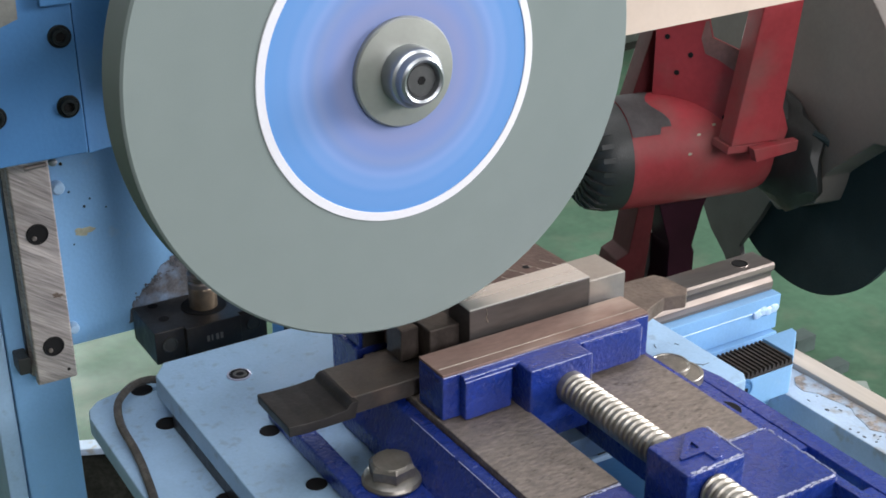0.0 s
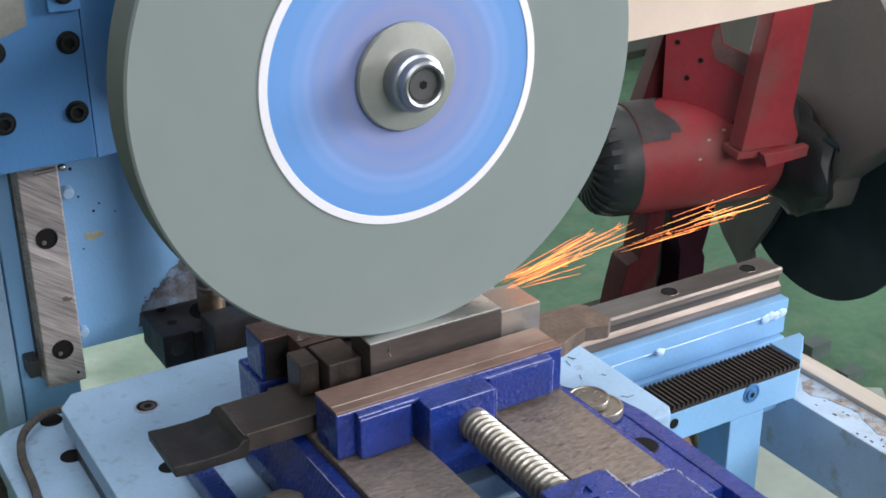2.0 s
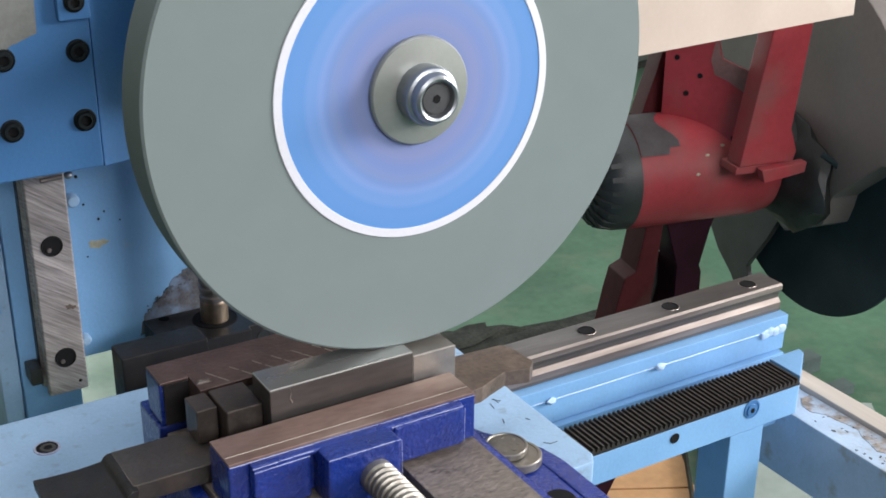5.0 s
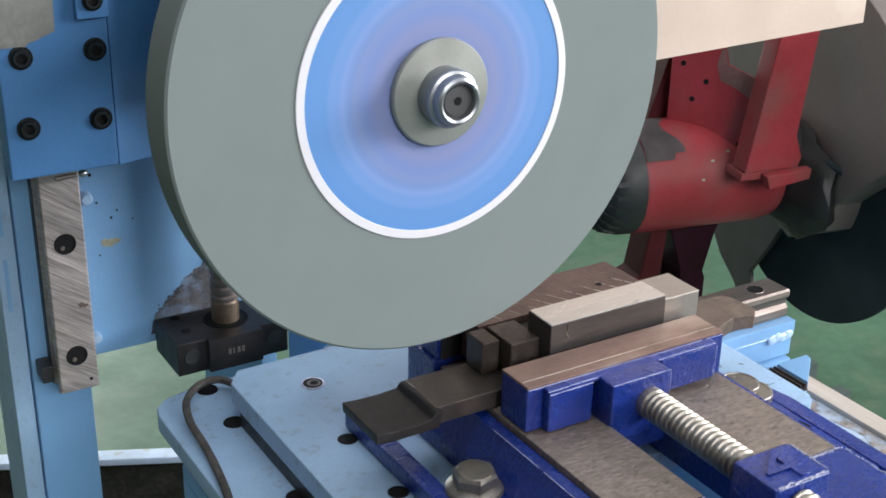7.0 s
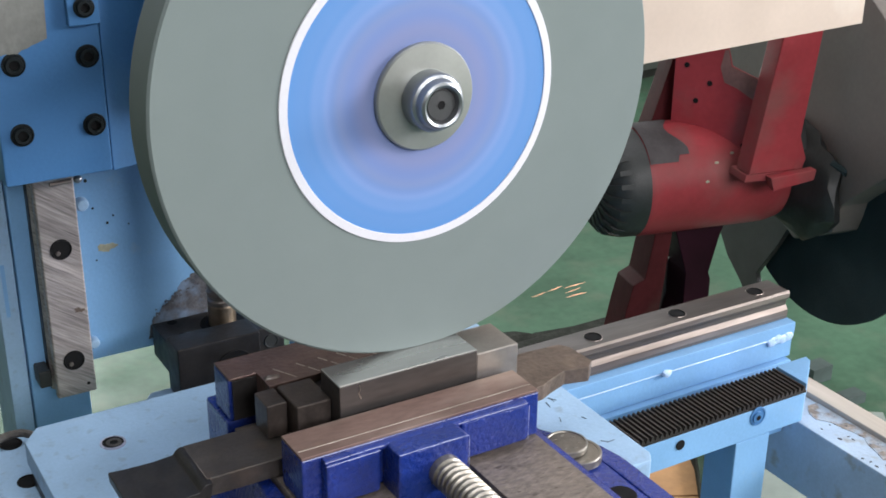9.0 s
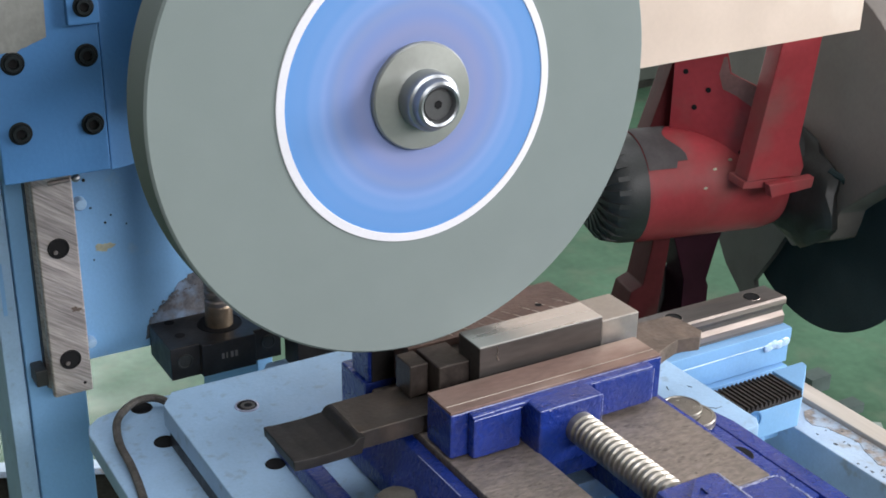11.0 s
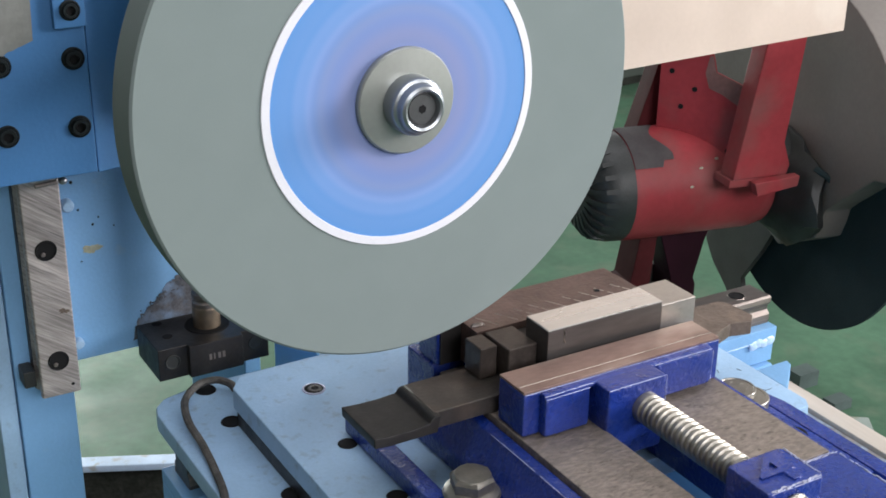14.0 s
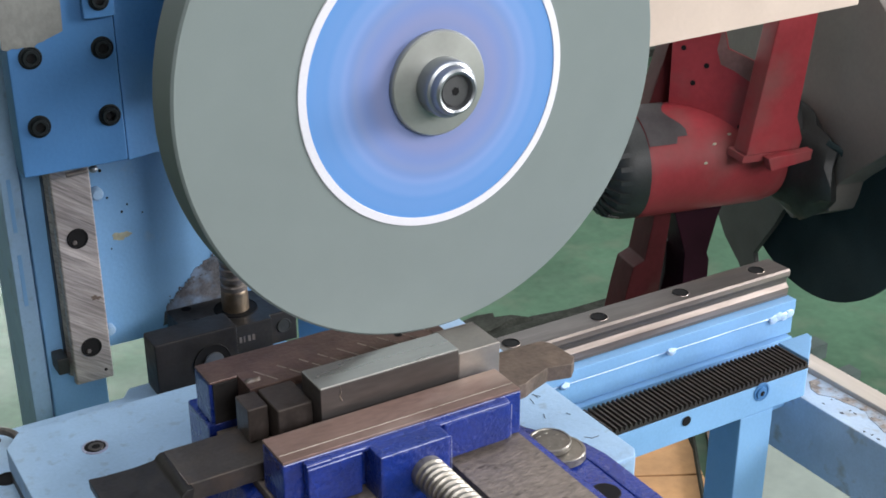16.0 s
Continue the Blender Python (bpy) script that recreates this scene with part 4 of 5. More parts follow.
def hex_bolt(x, y, z, turn, name="flange_bolt", hexed=True):
    b = thing(name, (x, y, z), "dull steel hexagon flange bolt holding the vise" if hexed else "two dull embossed round steel discs stacked on the vise foot", "bolt", "vise bolts")
    if hexed:
        part("flange", lathe([(0, 0), (0.0116, 0), (0.0118, 0.0008), (0.0112, 0.0020), (0.0085, 0.0034), (0, 0.0036)], pose(x, y, z), 48), BOLT_STEEL, b)
        part("hexagon_head", lathe([(0, 0.0030), (0.0092, 0.0030), (0.0093, 0.0074), (0.0082, 0.0088), (0.0070, 0.0085), (0.0060, 0.0088), (0, 0.0090)], pose(x, y, z, 0, 0, turn), 6), BOLT_STEEL, b)
        part("head_crown", lathe([(0.0078, 0.0085), (0.0072, 0.0092), (0.0040, 0.0094), (0, 0.0093)], pose(x, y, z), 32), BOLT_STEEL, b)
    else:
        part("lower_disc", lathe([(0, 0), (0.0098, 0), (0.0101, 0.0004), (0.0101, 0.0036), (0.0097, 0.0040), (0.0086, 0.0040), (0.0084, 0.0037), (0, 0.0037)], pose(x + 0.0022, y - 0.0022, z), 48), BOLT_STEEL, b)
        top = part("upper_disc", lathe([(0, 0.0040), (0.0086, 0.0040), (0.0089, 0.0044), (0.0089, 0.0066), (0.0085, 0.0070), (0.0078, 0.0070), (0.0076, 0.0067), (0, 0.0067)], pose(x - 0.0008, y + 0.0018, z), 48), BOLT_STEEL, b)
        for k in range(7):
            a = k * 0.9 + 0.4
            part("raised_mark", blob((x - 0.0008 + 0.0052 * math.cos(a), y + 0.0018 + 0.0052 * math.sin(a), z + 0.0067), (0.0014, 0.0009, 0.0004), k, 0.3, 1), BOLT_STEEL, top)
    return b


def workpieces():
    made = []
    wp = thing("ground_steel_block", (0.174, -0.189, 0.0450), "bright ground steel block clamped in the vise", "steel block")
    # sides take the darkened steel as their dim reflection
    part("block", box(0.1433, 0.2038, -0.1963, -0.1799, 0.0449, 0.0681, 0.00025, 1), DARKENED_STEEL, wp)
    part("ground_face", box(0.1433, 0.2038, -0.1963, -0.1799, 0.0681, 0.0687, 0.0003, 1), WORK_STEEL, wp, "bright freshly ground top face")
    part("scratch", tube([(0.1515, -0.1964, 0.0672), (0.1518, -0.1964, 0.0650), (0.1512, -0.1964, 0.0635), (0.1522, -0.1964, 0.0612)], 0.00022, 5), SCRIBE, wp)
    made.append(wp)
    made.append(solid("steel_end_block", box(0.2042, 0.2238, -0.1955, -0.1745, 0.0449, 0.0660, 0.0004, 1), BLOCK_STEEL, (0.2145, -0.186, 0.0449), "plain steel block beside the ground workpiece", "steel block"))
    made.append(solid("steel_spacer", box(0.1290, 0.1432, -0.1890, -0.1700, 0.0449, 0.0600, 0.0004, 1), SPACER_STEEL, (0.136, -0.179, 0.0449), "dark steel spacer block clamped in the vise", "spacer"))
    made.append(solid("steel_spacer", box(0.1200, 0.1282, -0.1815, -0.1690, 0.0449, 0.0592, 0.0004, 1), SPACER_STEEL, (0.124, -0.175, 0.0449), "narrow dark steel spacer block clamped in the vise", "spacer"))
    made.append(solid("packing_block", box(0.1436, 0.2040, -0.1797, -0.1672, 0.0449, 0.0560, 0.0004, 1), BLACK_OXIDE, (0.174, -0.168, 0.0449), "dark steel packing block behind the workpiece", "spacer"))
    z0, z1 = 0.0366, 0.0447
    bar = thing("parallel_bar", (0.163, -0.186, z0), "dark steel bar with stepped ends lying across the vise", "steel bar")
    part("bar", prism([(0.0885, z0 + 0.0002), (0.2300, z0 + 0.0002), (0.2292, z1), (0.0900, z1)], "y", -0.1950, -0.1690, 0.0004, 1), BAR_STEEL, bar)
    part("cut_end", prism([(0.0615, z0 + 0.0010), (0.0680, z0 + 0.0004), (0.0900, z0 + 0.0004), (0.0915, 0.0445), (0.0888, 0.0445), (0.0872, 0.0436), (0.0862, 0.0420), (0.0780, 0.0414), (0.0680, 0.0416), (0.0612, 0.0422)], "y", -0.1980, -0.1688, 0.0006, 2), BLACK_OXIDE, bar)
    # right end's lighter brown paints the reflection it catches
    part("cut_end", prism([(0.2302, -0.1690), (0.2410, -0.1688), (0.2628, -0.1700), (0.2655, -0.1750), (0.2665, -0.1893), (0.2618, -0.1938), (0.2510, -0.1912), (0.2416, -0.1946), (0.2359, -0.1972), (0.2302, -0.1976)], "z", z0 + 0.0004, 0.0440, 0.0005, 2), BROWN_STEEL, bar, "brown steel end, lightened for its reflection")
    made.append(bar)
    return made


RIDERS = [cross_slide(), vise(), hex_bolt(0.0950, -0.2165, TZ + 0.0085, 12), hex_bolt(0.2388, -0.2140, TZ + 0.0085, 0, "washer_bolt", False)] + workpieces()
SADDLE_RIDERS = [saddle(), cable(), bored_block()]


# ---------------------------------------------------------------- chop saw standing behind
SAW = pose(0.4930, 0.1998, -0.0600, 0, 0, -12)


def chop_saw():
    s = thing("chop_saw", SAW @ pose(0, 0, 0), "old red chop saw with black abrasive disc on a red stand", "chop saw")
    ax = pose(0, 0, 0, 0, 90, 0)  # turned parts run along local x

    def p(name, bm, mat, parent=s, label=""):
        return part(name, bm, mat, parent, label, True)

    motor = p("motor_body", lathe([(0, 0.012), (0.0455, 0.012), (0.0465, 0.016), (0.0465, 0.128), (0.0440, 0.140), (0.030, 0.148), (0, 0.148)], ax, 56), SAW_RED)
    patch = bmesh.new()
    grid = []
    for i in range(9):
        x = 0.0122 + 0.030 * i / 8
        row = []
        for j in range(13):
            a = radians(-30 + 85 * j / 12)
            r = 0.0470
            row.append(patch.verts.new((x + 0.006 * (i / 8) * math.sin(j * 0.75), -r * math.sin(a), r * math.cos(a))))
        grid.append(row)
    for i in range(8):
        for j in range(12):
            if not (i > 5 and j > 10):
                patch.faces.new((grid[i][j], grid[i + 1][j], grid[i + 1][j + 1], grid[i][j + 1]))
    bmesh.ops.solidify(patch, geom=patch.faces[:], thickness=0.0004)
    p("worn_patch", patch, PATCH_GREY, motor, "dusty grey patch of worn paint")
    for k, (x, a) in enumerate(((0.070, 60), (0.085, 52), (0.092, 66), (0.060, 78), (0.100, 48))):
        p("paint_chip", blob((x, -0.0468 * math.sin(radians(a)), 0.0468 * math.cos(radians(a))), (0.0021, 0.0007, 0.0013), k, 0.5, 1), CHIP_PALE, motor)
    film, grid = bmesh.new(), []
    for i in range(10):
        x = 0.030 + 0.056 * i / 9
        grid.append([film.verts.new((x + 0.002 * math.sin(j * 1.3), -0.0467 * math.sin(a), 0.0467 * math.cos(a))) for j in range(9) for a in [radians(-70 + (62 - 14 * math.sin(i * 0.8)) * j / 8)]])
    for i in range(9):
        for j in range(8):
            film.faces.new((grid[i][j], grid[i + 1][j], grid[i + 1][j + 1], grid[i][j + 1]))
    bmesh.ops.solidify(film, geom=film.faces[:], thickness=0.0003)
    p("dust_film", film, DUST_FILM, motor, "brown dust on the upper side of the motor")
    cap = p("end_cap", lathe([(0, -0.020), (0.018, -0.020), (0.034, -0.017), (0.0420, -0.010), (0.0455, 0.000), (0.0460, 0.0118), (0, 0.0118)], ax, 48), RUBBER)
    for k in range(24):
        a = k * 2 * math.pi / 24
        rib = prism([(0.020, -0.0218), (0.033, -0.0202), (0.0420, -0.0130), (0.0445, -0.0040), (0.0420, -0.0040), (0.020, -0.0150)], "x", -0.0020, 0.0020)
        rib.transform(ax @ pose(0, 0, 0, 0, 0, math.degrees(a)))
        p("vent_rib", rib, RUBBER, cap)
    brush = box(-0.018, -0.006, -0.016, -0.004, -0.026, 0.020, 0.002)
    p("brush_tab", brush, BAR_STEEL, cap)
    # bracket above the motor
    slant = pose(0.052, 0.004, 0, 0, 0, -42.2)  # the plate stands across the motor at a slant
    plate = prism([(-0.0016, 0.046), (0.018, 0.046), (0.040, 0.032), (0.057, 0.010), (0.076, 0.016), (0.080, 0.080), (0.0673, 0.089), (0.058, 0.0925), (0.0441, 0.0977), (0.0405, 0.111), (0.040, 0.200), (-0.0016, 0.200)], "y", -0.0012, 0.0012, 0.0005)
    plate.transform(slant)
    plate = p("bracket_plate", plate, SAW_RED)
    rim = prism([(0.0436, 0.0974), (0.0580, 0.0922), (0.0673, 0.0887), (0.0780, 0.0800), (0.0780, 0.0690), (0.0640, 0.0720), (0.0500, 0.0800), (0.0390, 0.0840), (0.0350, 0.0960), (0.0375, 0.1100), (0.0402, 0.1105)], "y", -0.00145, -0.0012)
    rim.transform(slant)
    p("dusty_rim", rim, DUST_FILM, plate, "dusty brown rim of the bracket")
    for u, z in ((0.0079, 0.0947), (0.0275, 0.0817), (0.0174, 0.0662), (0.0587, 0.0337), (0.010, 0.125)):
        p("bracket_hole", lathe([(0.0022, 0), (0.0020, 0.0006), (0, 0.0005)], slant @ pose(u, -0.0012, z, 90), 16), DARK_HOLE, plate)
    # flange shares the legs' shade-darkened red
    p("bracket_flange", prism([(0.0352, 0.036), (0.0636, 0.040), (0.0600, 0.0903), (0.0950, 0.200), (0.0820, 0.200), (0.0476, 0.0765)], "y", 0.014, 0.034, 0.0008), SAW_DULL_SHADE)
    p("handle_bar", prism([(0.0811, 0.0218), (0.1222, 0.0225), (0.1399, 0.200), (0.1098, 0.200)], "y", -0.071, -0.0505, 0.0016), SAW_RED)
    p("bracket_foot", prism([(0.0790, 0.0150), (0.1290, 0.0140), (0.1330, 0.0300), (0.1250, 0.0520), (0.1225, 0.0215), (0.0800, 0.0215)], "y", -0.069, -0.0445, 0.0012), SAW_RED)
    p("clamp_tab", prism([(0.0966, 0.0203), (0.1377, 0.0233), (0.1365, 0.0143), (0.1005, 0.0088)], "y", -0.0785, -0.0695, 0.0012), SAW_RED)
    p("gear_case", lathe([(0, 0.140), (0.038, 0.140), (0.044, 0.148), (0.046, 0.166), (0.040, 0.180), (0, 0.1815)], ax, 40), RUBBER)
    p("gear_neck", blob((0.162, -0.028, -0.010), (0.020, 0.050, 0.048), 5, 0.30, 3), RUBBER)
    p("switch_lever", tube([(0.160, -0.066, 0.022), (0.166, -0.078, 0.018), (0.172, -0.080, 0.008)], 0.0030, 8), DISC_BLACK)
    # guard above the disc
    cy, cz, r = -0.0100, 0.0125, 0.1510
    arc = [(cy + (r + 0.010) * math.cos(a), cz + (r + 0.010) * math.sin(a)) for a in np.linspace(radians(170), radians(-18), 40)]
    guard = prism(arc + [(0.0500, -0.0390), (-0.0200, -0.0631), (-0.0520, -0.0477), (-0.0707, -0.0376), (-0.0757, -0.0236), (-0.0787, -0.0106), (-0.0906, 0.0), (-0.1336, 0.0348)], "x", 0.165, 0.206, 0.002)
    p("disc_guard", guard, GUARD_BROWN)
    lower = [(0.125, -0.060), (0.1215, -0.095), (0.1176, -0.1145), (0.1090, -0.1240), (0.1012, -0.1318), (0.0747, -0.1473), (0.0560, -0.1640), (0.0400, -0.1500), (0.0499, -0.1277), (0.0234, -0.0909), (0.0047, -0.0600)]
    p("lower_guard", prism(lower, "x", 0.178, 0.1832, 0.0008), SAW_GREY)
    disc = p("abrasive_disc", lathe([(0, 0.1900), (r - 0.001, 0.1900), (r, 0.1905), (r, 0.1940), (r - 0.001, 0.1945), (0, 0.1945)], pose(0, cy, cz, 0, 90, 0), 96), DISC_BLACK)
    p("disc_clamp", lathe([(0.032, 0.1896), (0.032, 0.1875), (0.012, 0.1870), (0, 0.1870)], pose(0, cy, cz, 0, 90, 0), 40), SAW_GREY, disc)
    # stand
    # shade on the stand legs is put into their paint colours
    p("stand_leg", prism([(0.0400, -0.036), (0.0560, -0.036), (0.0542, -0.059), (0.0515, -0.090), (0.0485, -0.120), (0.0400, -0.160), (-0.2150, -0.730), (-0.2750, -0.730), (0.0090, -0.160), (0.0172, -0.116), (0.0221, -0.0947), (0.0325, -0.0896), (0.0379, -0.057)], "y", -0.006, 0.026, 0.0012), SAW_DULL_SHADE)
    p("stand_leg", prism([(0.0560, -0.036), (0.1120, -0.036), (0.1034, -0.0594), (0.0959, -0.0935), (0.0985, -0.100), (0.0985, -0.1267), (0.0900, -0.165), (-0.1650, -0.730), (-0.2080, -0.730), (0.0640, -0.165), (0.0737, -0.1234), (0.0734, -0.0906), (0.0619, -0.0545)], "y", -0.002, 0.030, 0.0012), SAW_MAROON_SHADE)
    # dark panel added for the shade between the legs
    p("leg_gap_shade", box(0.0400, 0.0800, 0.031, 0.036, -0.165, -0.092, 0.001), SAW_GREY)
    p("base_plate", box(-0.29, -0.15, -0.04, 0.06, -0.7398, -0.7305, 0.002), SAW_RED)
    return s


chop_saw()

# ---------------------------------------------------------------- loose things on the frame and the floor
solid("wooden_plank", box(0.4010, 0.4150, -0.50, -0.096, -0.0896, -0.0752, 0.0008), WOOD_PALE, (0.41, -0.28, -0.0896), "pale planed wooden batten lying beside the blue beam", "plank")
tray = thing("side_ledge", (0.41, -0.28, -0.80), "pale blue dusty ledge carrying a wooden batten", "ledge")
part("ledge", box(0.4003, 0.4300, -0.52, -0.094, -0.1000, -0.0898, 0.001), PLATE_BLUE, tray)
part("ledge_post", box(0.4050, 0.4280, -0.52, -0.497, -0.7999, -0.1002, 0.001), LIGHT_BLUE, tray)


def flakes():
    # rust and dirt crumbs on the top of the cross beam
    rng = random.Random(21)
    b = bmesh.new()
    for k in range(60):
        y = rng.uniform(-0.26, -0.128)
        join(b, blob((rng.uniform(0.3765, 0.3990), y, -0.0779), (rng.uniform(0.0003, 0.0012), rng.uniform(0.0004, 0.0016), 0.0002), k * 0.7, 0.6, 1))
    rng = random.Random(22)
    edge = [(0.3998, -0.40), (0.3998, -0.1215)] + [(0.3905 - 0.004 * math.sin(k * 0.9) + rng.uniform(-0.0016, 0.0016), -0.1215 - 0.2785 * k / 40) for k in range(41)]
    solid("dust_band", prism(edge, "z", -0.0780, -0.07775), BROWN_DUST, (0.395, -0.20, -0.078), "brown dust drifted against the batten on the beam", "dirt", "", "stuff")
    return solid("rust_flakes", b, DUST, (0.387, -0.19, -0.078), "dark crumbs of rust and dirt on the blue beam", "dirt", "", "stuff")


flakes()


cabinet = thing("floor_cabinet", pose(2.62, 2.70, -0.7999, 0, 0, 6), "low dark grey green sheet metal cabinet on the floor", "cabinet")
part("cabinet_body", box(-0.42, 0.62, -0.22, 0.22, 0.03, 0.60, 0.006), CABINET_GREY, cabinet, "", True)
part("plinth", box(-0.40, 0.60, -0.20, 0.20, 0.0, 0.0298, 0.002), SOOT, cabinet, "", True)


def carton(x, y, turn, sx, sy, sz):
    m = pose(x, y, -0.80, 0, 0, turn)
    c = thing("cardboard_box", m, "brown cardboard box lying on the green floor", "box")
    part("carton_body", box(-sx, sx, -sy, sy, 0.0005, sz, 0.004), CARDBOARD, c, "", True)
    part("carton_flap", box(-sx, sx, -sy, -0.002, sz + 0.0005, sz + 0.005, 0.001), CARDBOARD, c, "", True)
    part("carton_flap", box(-sx, sx, 0.002, sy, sz + 0.0005, sz + 0.005, 0.001), CARDBOARD, c, "", True)
    return c


carton(0.900, 0.640, -28, 0.12, 0.10, 0.03)
angle = thing("steel_angle", pose(1.040, 0.640, -0.7998, 0, 0, -36 + 180), "black length of steel angle on the floor", "steel angle")
part("flange", box(0.0, 0.05, -0.35, 0.35, 0.0, 0.004, 0.0005), SOOT, angle, "", True)
part("web", box(0.0, 0.004, -0.35, 0.35, 0.0042, 0.05, 0.0005), SOOT, angle, "", True)
# dark lumps stand for floor dirt and the saw's shadow together
for cx_, cy_, rx_, ry_, rz_, sd in ((1.12, 1.13, 0.20, 0.05, 0.012, 1), (1.36, 1.08, 0.12, 0.06, 0.02, 2), (0.96, 1.20, 0.12, 0.05, 0.012, 3)):
    solid("dirt_shade_patch", blob((cx_, cy_, -0.80), (rx_, ry_, rz_), sd, 0.7, 3), SOOT, (cx_, cy_, -0.80), "dark floor patch for grinding dirt and the saw's shadow", "dirt")
for cx_, cy_, w_, d_, h_, tn in ((1.452, 0.800, 0.023, 0.016, 0.030, 12), (1.446, 0.712, 0.021, 0.014, 0.018, -25)):
    solid("metal_offcut", box(cx_ - w_, cx_ + w_, cy_ - d_, cy_ + d_, -0.7998, -0.80 + h_, 0.0008), OFFCUT, (cx_, cy_, -0.80), "dull grey metal offcut lying on the floor", "offcut")


crate = thing("storage_crate", pose(0.173, 0.625, -0.7999, 0, 0, -25.1), "black open storage crate with a pale blue rim on the floor", "crate")
part("crate_bottom", box(-0.22, 0.22, -0.15, 0.15, 0.0, 0.012, 0.002), SOOT, crate, "", True)
for x0, x1, y0, y1 in ((-0.22, 0.22, 0.138, 0.15), (-0.22, 0.22, -0.15, -0.138), (-0.22, -0.208, -0.1378, 0.1378), (0.208, 0.22, -0.1378, 0.1378)):
    part("crate_side", box(x0, x1, y0, y1, 0.0122, 0.24, 0.002), SOOT, crate, "", True)
part("rim", box(-0.22, 0.22, 0.130, 0.152, 0.2402, 0.25, 0.002), DUSTY_BLUE, crate, "pale blue rim", True)
sheet = thing("floor_sheet", pose(1.22, 0.56, -0.7999, 0, 0, -36), "dusty pale grey sheet lying on the green floor", "sheet")
part("sheet", box(-0.14, 0.14, -0.30, 0.22, 0.0, 0.004, 0.0008), SHEET_GREY, sheet, "", True)
part("batten", box(-0.165, -0.143, -0.30, 0.22, 0.0, 0.012, 0.001), BROWN_STEEL, sheet, "", True)

# ---------------------------------------------------------------- sparks
def spark_shower(seed, count, reach, lengths, slope, spread, pale=False):
    """Thin glowing streaks that fly off the contact along the table."""
    rng = random.Random(seed)
    ob = thing("spark_shower", (0.135, -0.174, 0.069), "shower of thin orange grinding sparks", "sparks", "grinding sparks")
    for k in range(count):
        m = rng.gauss(slope, spread)
        d0 = rng.uniform(*reach)
        length = rng.uniform(*lengths)
        y = -0.174 + rng.uniform(-0.005, 0.005)
        sag = rng.uniform(0.05, 0.30)
        pts = []
        for i in range(7):
            d = d0 + length * i / 6
            pts.append((0.135 + d, y, 0.069 + m * d - sag * d * d + rng.uniform(-0.00015, 0.00015)))
        part("spark", tube(pts, rng.uniform(0.00010, 0.00024), 4, [0.15, 0.5, 0.8, 1.0, 0.9, 0.6, 0.1]), SPARK_PALE if pale else (SPARK_TIP if rng.random() < 0.35 else SPARK_HOT), ob)
        if not pale and rng.random() < 0.22:  # a burst at the tip
            tip = Vector(pts[-2])
            for j in range(3):
                a = rng.uniform(-0.5, 0.9)
                part("spark", tube([tip, tip + Vector((0.005 * math.cos(a), 0, 0.005 * math.sin(a))) * rng.uniform(0.4, 1.2)], 0.00010, 4), SPARK_HOT, ob)
    return ob


SHOWERS = [
    (spark_shower(1, 34, (0.0, 0.034), (0.014, 0.042), 0.17, 0.07), (-0.078, 0, 0.090), [(0.45, 0.75), (1.40, 2.25), (3.95, 4.55), (5.2, 5.9), (9.25, 9.68)]),
    (spark_shower(2, 13, (0.044, 0.120), (0.018, 0.062), 0.098, 0.026), (-0.142, 0, 0.090), [(0.42, 0.70), (1.9, 2.2), (5.3, 5.5), (7.7, 8.25)]),
    (spark_shower(3, 8, (0.020, 0.055), (0.012, 0.030), 0.36, 0.10, True), (-0.093, 0, 0.075), [(0.45, 1.1), (1.42, 1.7)]),
    (spark_shower(4, 30, (0.022, 0.140), (0.020, 0.050), 0.142, 0.036), (-0.140, 0, 0.085), [(3.95, 4.4), (9.30, 9.68)]),
    (spark_shower(5, 8, (0.0, 0.014), (0.008, 0.020), 0.14, 0.05), (-0.065, 0, 0.090), [(7.75, 8.2)]),
    (spark_shower(6, 5, (0.012, 0.045), (0.006, 0.014), 0.10, 0.05, True), (-0.078, 0, 0.090), [(8.9, 9.1), (11.3, 11.9)]),
]


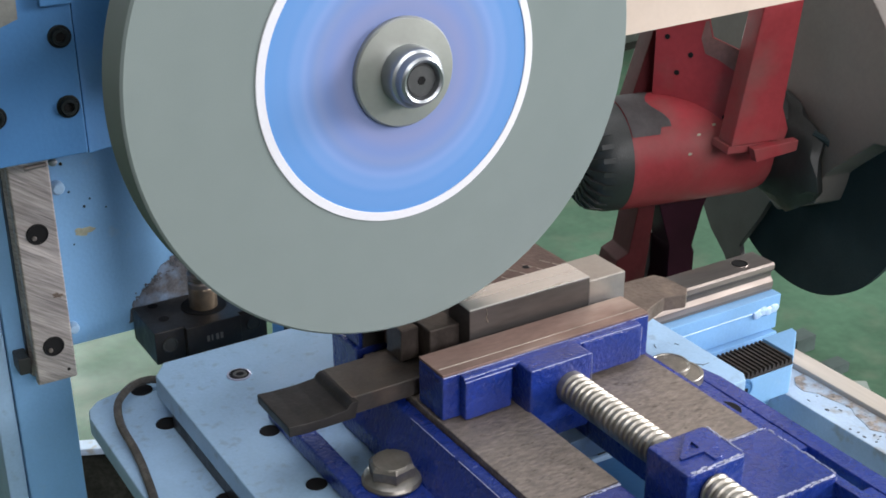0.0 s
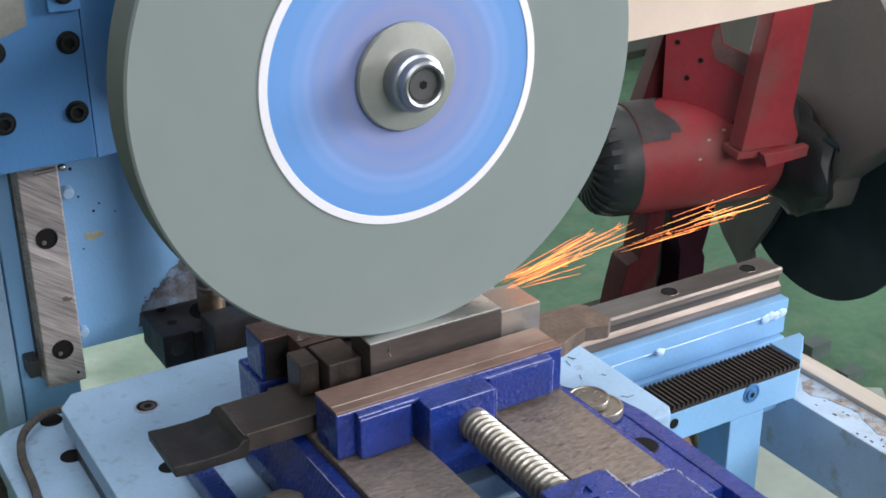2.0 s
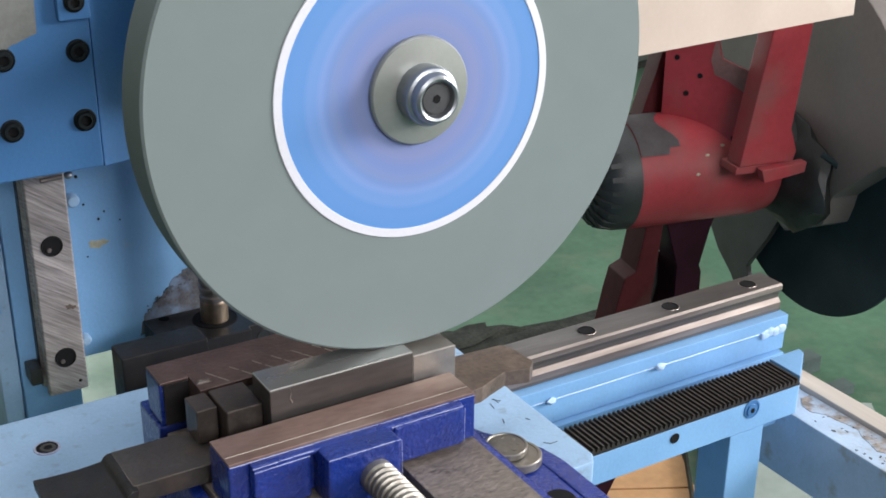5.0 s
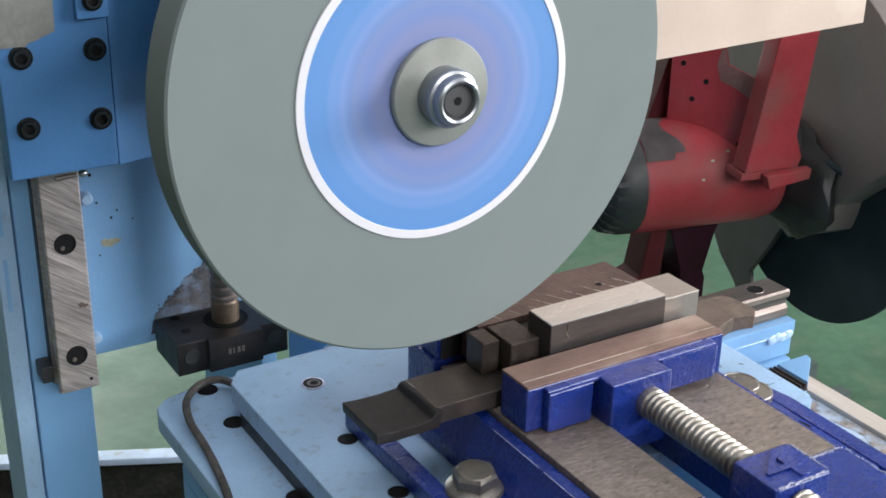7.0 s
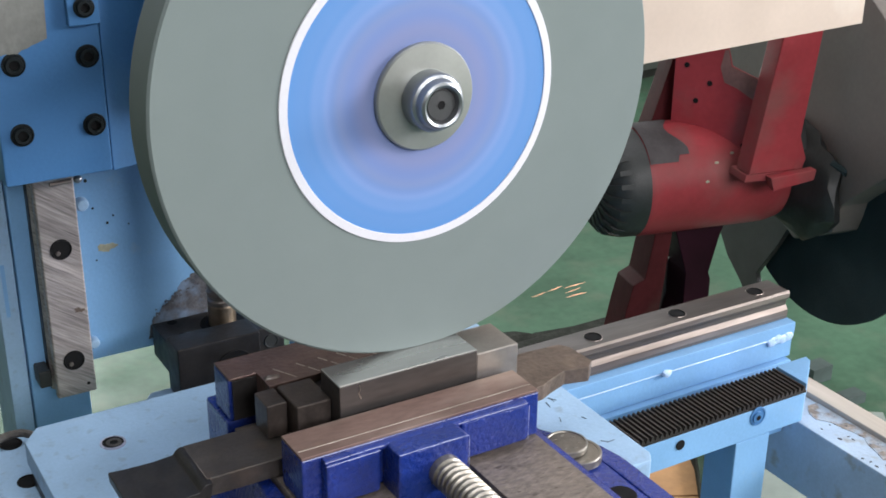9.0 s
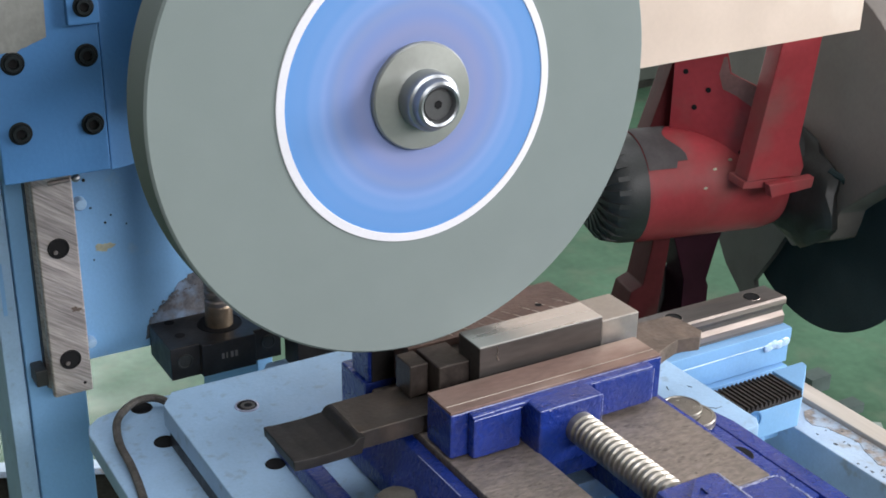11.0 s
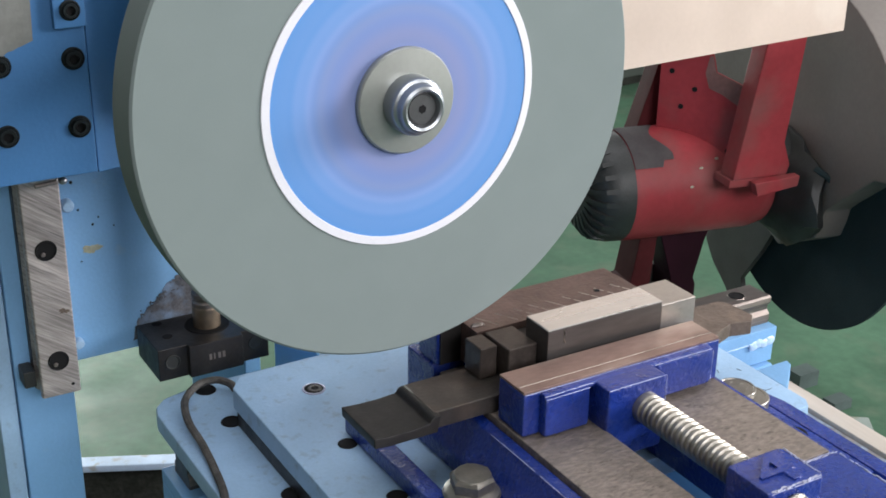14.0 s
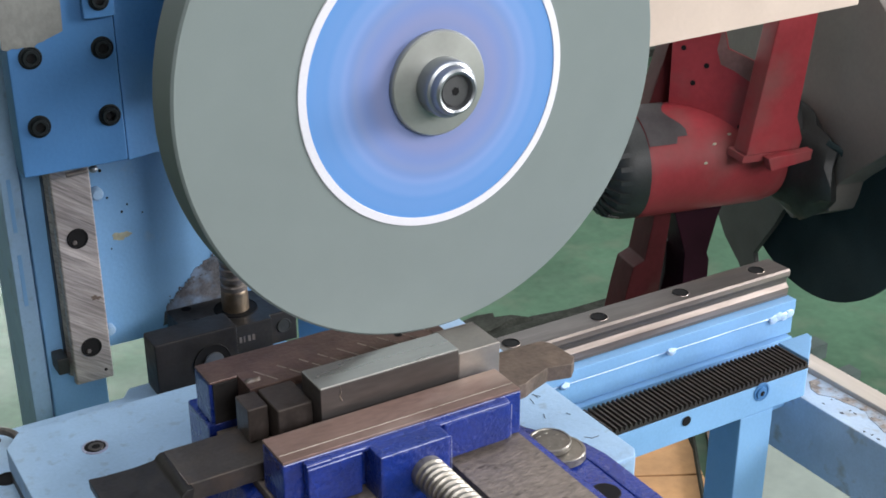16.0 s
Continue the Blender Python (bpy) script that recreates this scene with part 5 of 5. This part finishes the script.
def motions():
    for ob in RIDERS:
        m = ob.matrix_world.copy()
        walk(ob, [(t, Matrix.Translation((s, c, 0)) @ m) for t, s, c in STROKE])
    for ob in SADDLE_RIDERS:
        m = ob.matrix_world.copy()
        walk(ob, [(t, Matrix.Translation((s, 0, 0)) @ m) for t, s, c in STROKE])
    # the sparks stay inside the wheel body until they are struck
    for ob, rest, bursts in SHOWERS:
        m = ob.matrix_world.copy()
        hidden = Matrix.Translation(rest) @ m
        rows = [(0.0, hidden)]
        for a, z in bursts:
            rows += [(a - 0.05, hidden), (a, Matrix.Translation((-0.004, 0, -0.001)) @ m), (z, Matrix.Translation((0.006, 0, 0.002)) @ m), (z + 0.05, hidden)]
        walk(ob, rows + [(16.0, hidden)])
    walk(wheel, [(0.1 * k, pose(WX, WY, WZ, 0, (80 * k) % 360, 0)) for k in range(161)])


# table stroke: seconds, travel along the rail, cross feed
STROKE = [
    (0, -0.0219, 0.0079),
    (0.5, -0.0637, 0.0085),
    (1, -0.1034, 0.0081),
    (1.25, -0.1170, 0.0074),
    (1.5, -0.1093, 0.0066),
    (2, -0.0693, 0.0070),
    (2.5, -0.0276, 0.0077),
    (3, 0.0088, 0.0076),
    (3.15, 0.0140, 0.0073),
    (3.5, -0.0098, 0.0062),
    (4, -0.0518, 0.0053),
    (4.5, -0.0930, 0.0046),
    (5, -0.1160, 0.0040),
    (5.5, -0.0810, 0.0033),
    (6, -0.0380, 0.0025),
    (6.5, 0.0006, 0.0017),
    (6.75, 0.0130, 0.0008),
    (7, 0.0000, 0.0000),
    (7.5, -0.0418, -0.0004),
    (8, -0.0828, -0.0006),
    (8.5, -0.1157, -0.0016),
    (8.65, -0.1200, -0.0020),
    (9, -0.0926, -0.0028),
    (9.5, -0.0518, -0.0027),
    (10, -0.0100, -0.0030),
    (10.4, 0.0120, -0.0030),
    (11, -0.0290, -0.0033),
    (11.5, -0.0700, -0.0036),
    (12, -0.1108, -0.0039),
    (12.2, -0.1180, -0.0045),
    (12.5, -0.1023, -0.0059),
    (13, -0.0614, -0.0057),
    (13.5, -0.0196, -0.0055),
    (14, 0.0099, -0.0058),
    (14.1, 0.0130, -0.0060),
    (14.5, -0.0176, -0.0069),
    (15, -0.0588, -0.0071),
    (15.5, -0.0994, -0.0075),
    (15.8, -0.1180, -0.0088),
    (16, -0.1126, -0.0099),
]
bpy.context.view_layer.update()
motions()
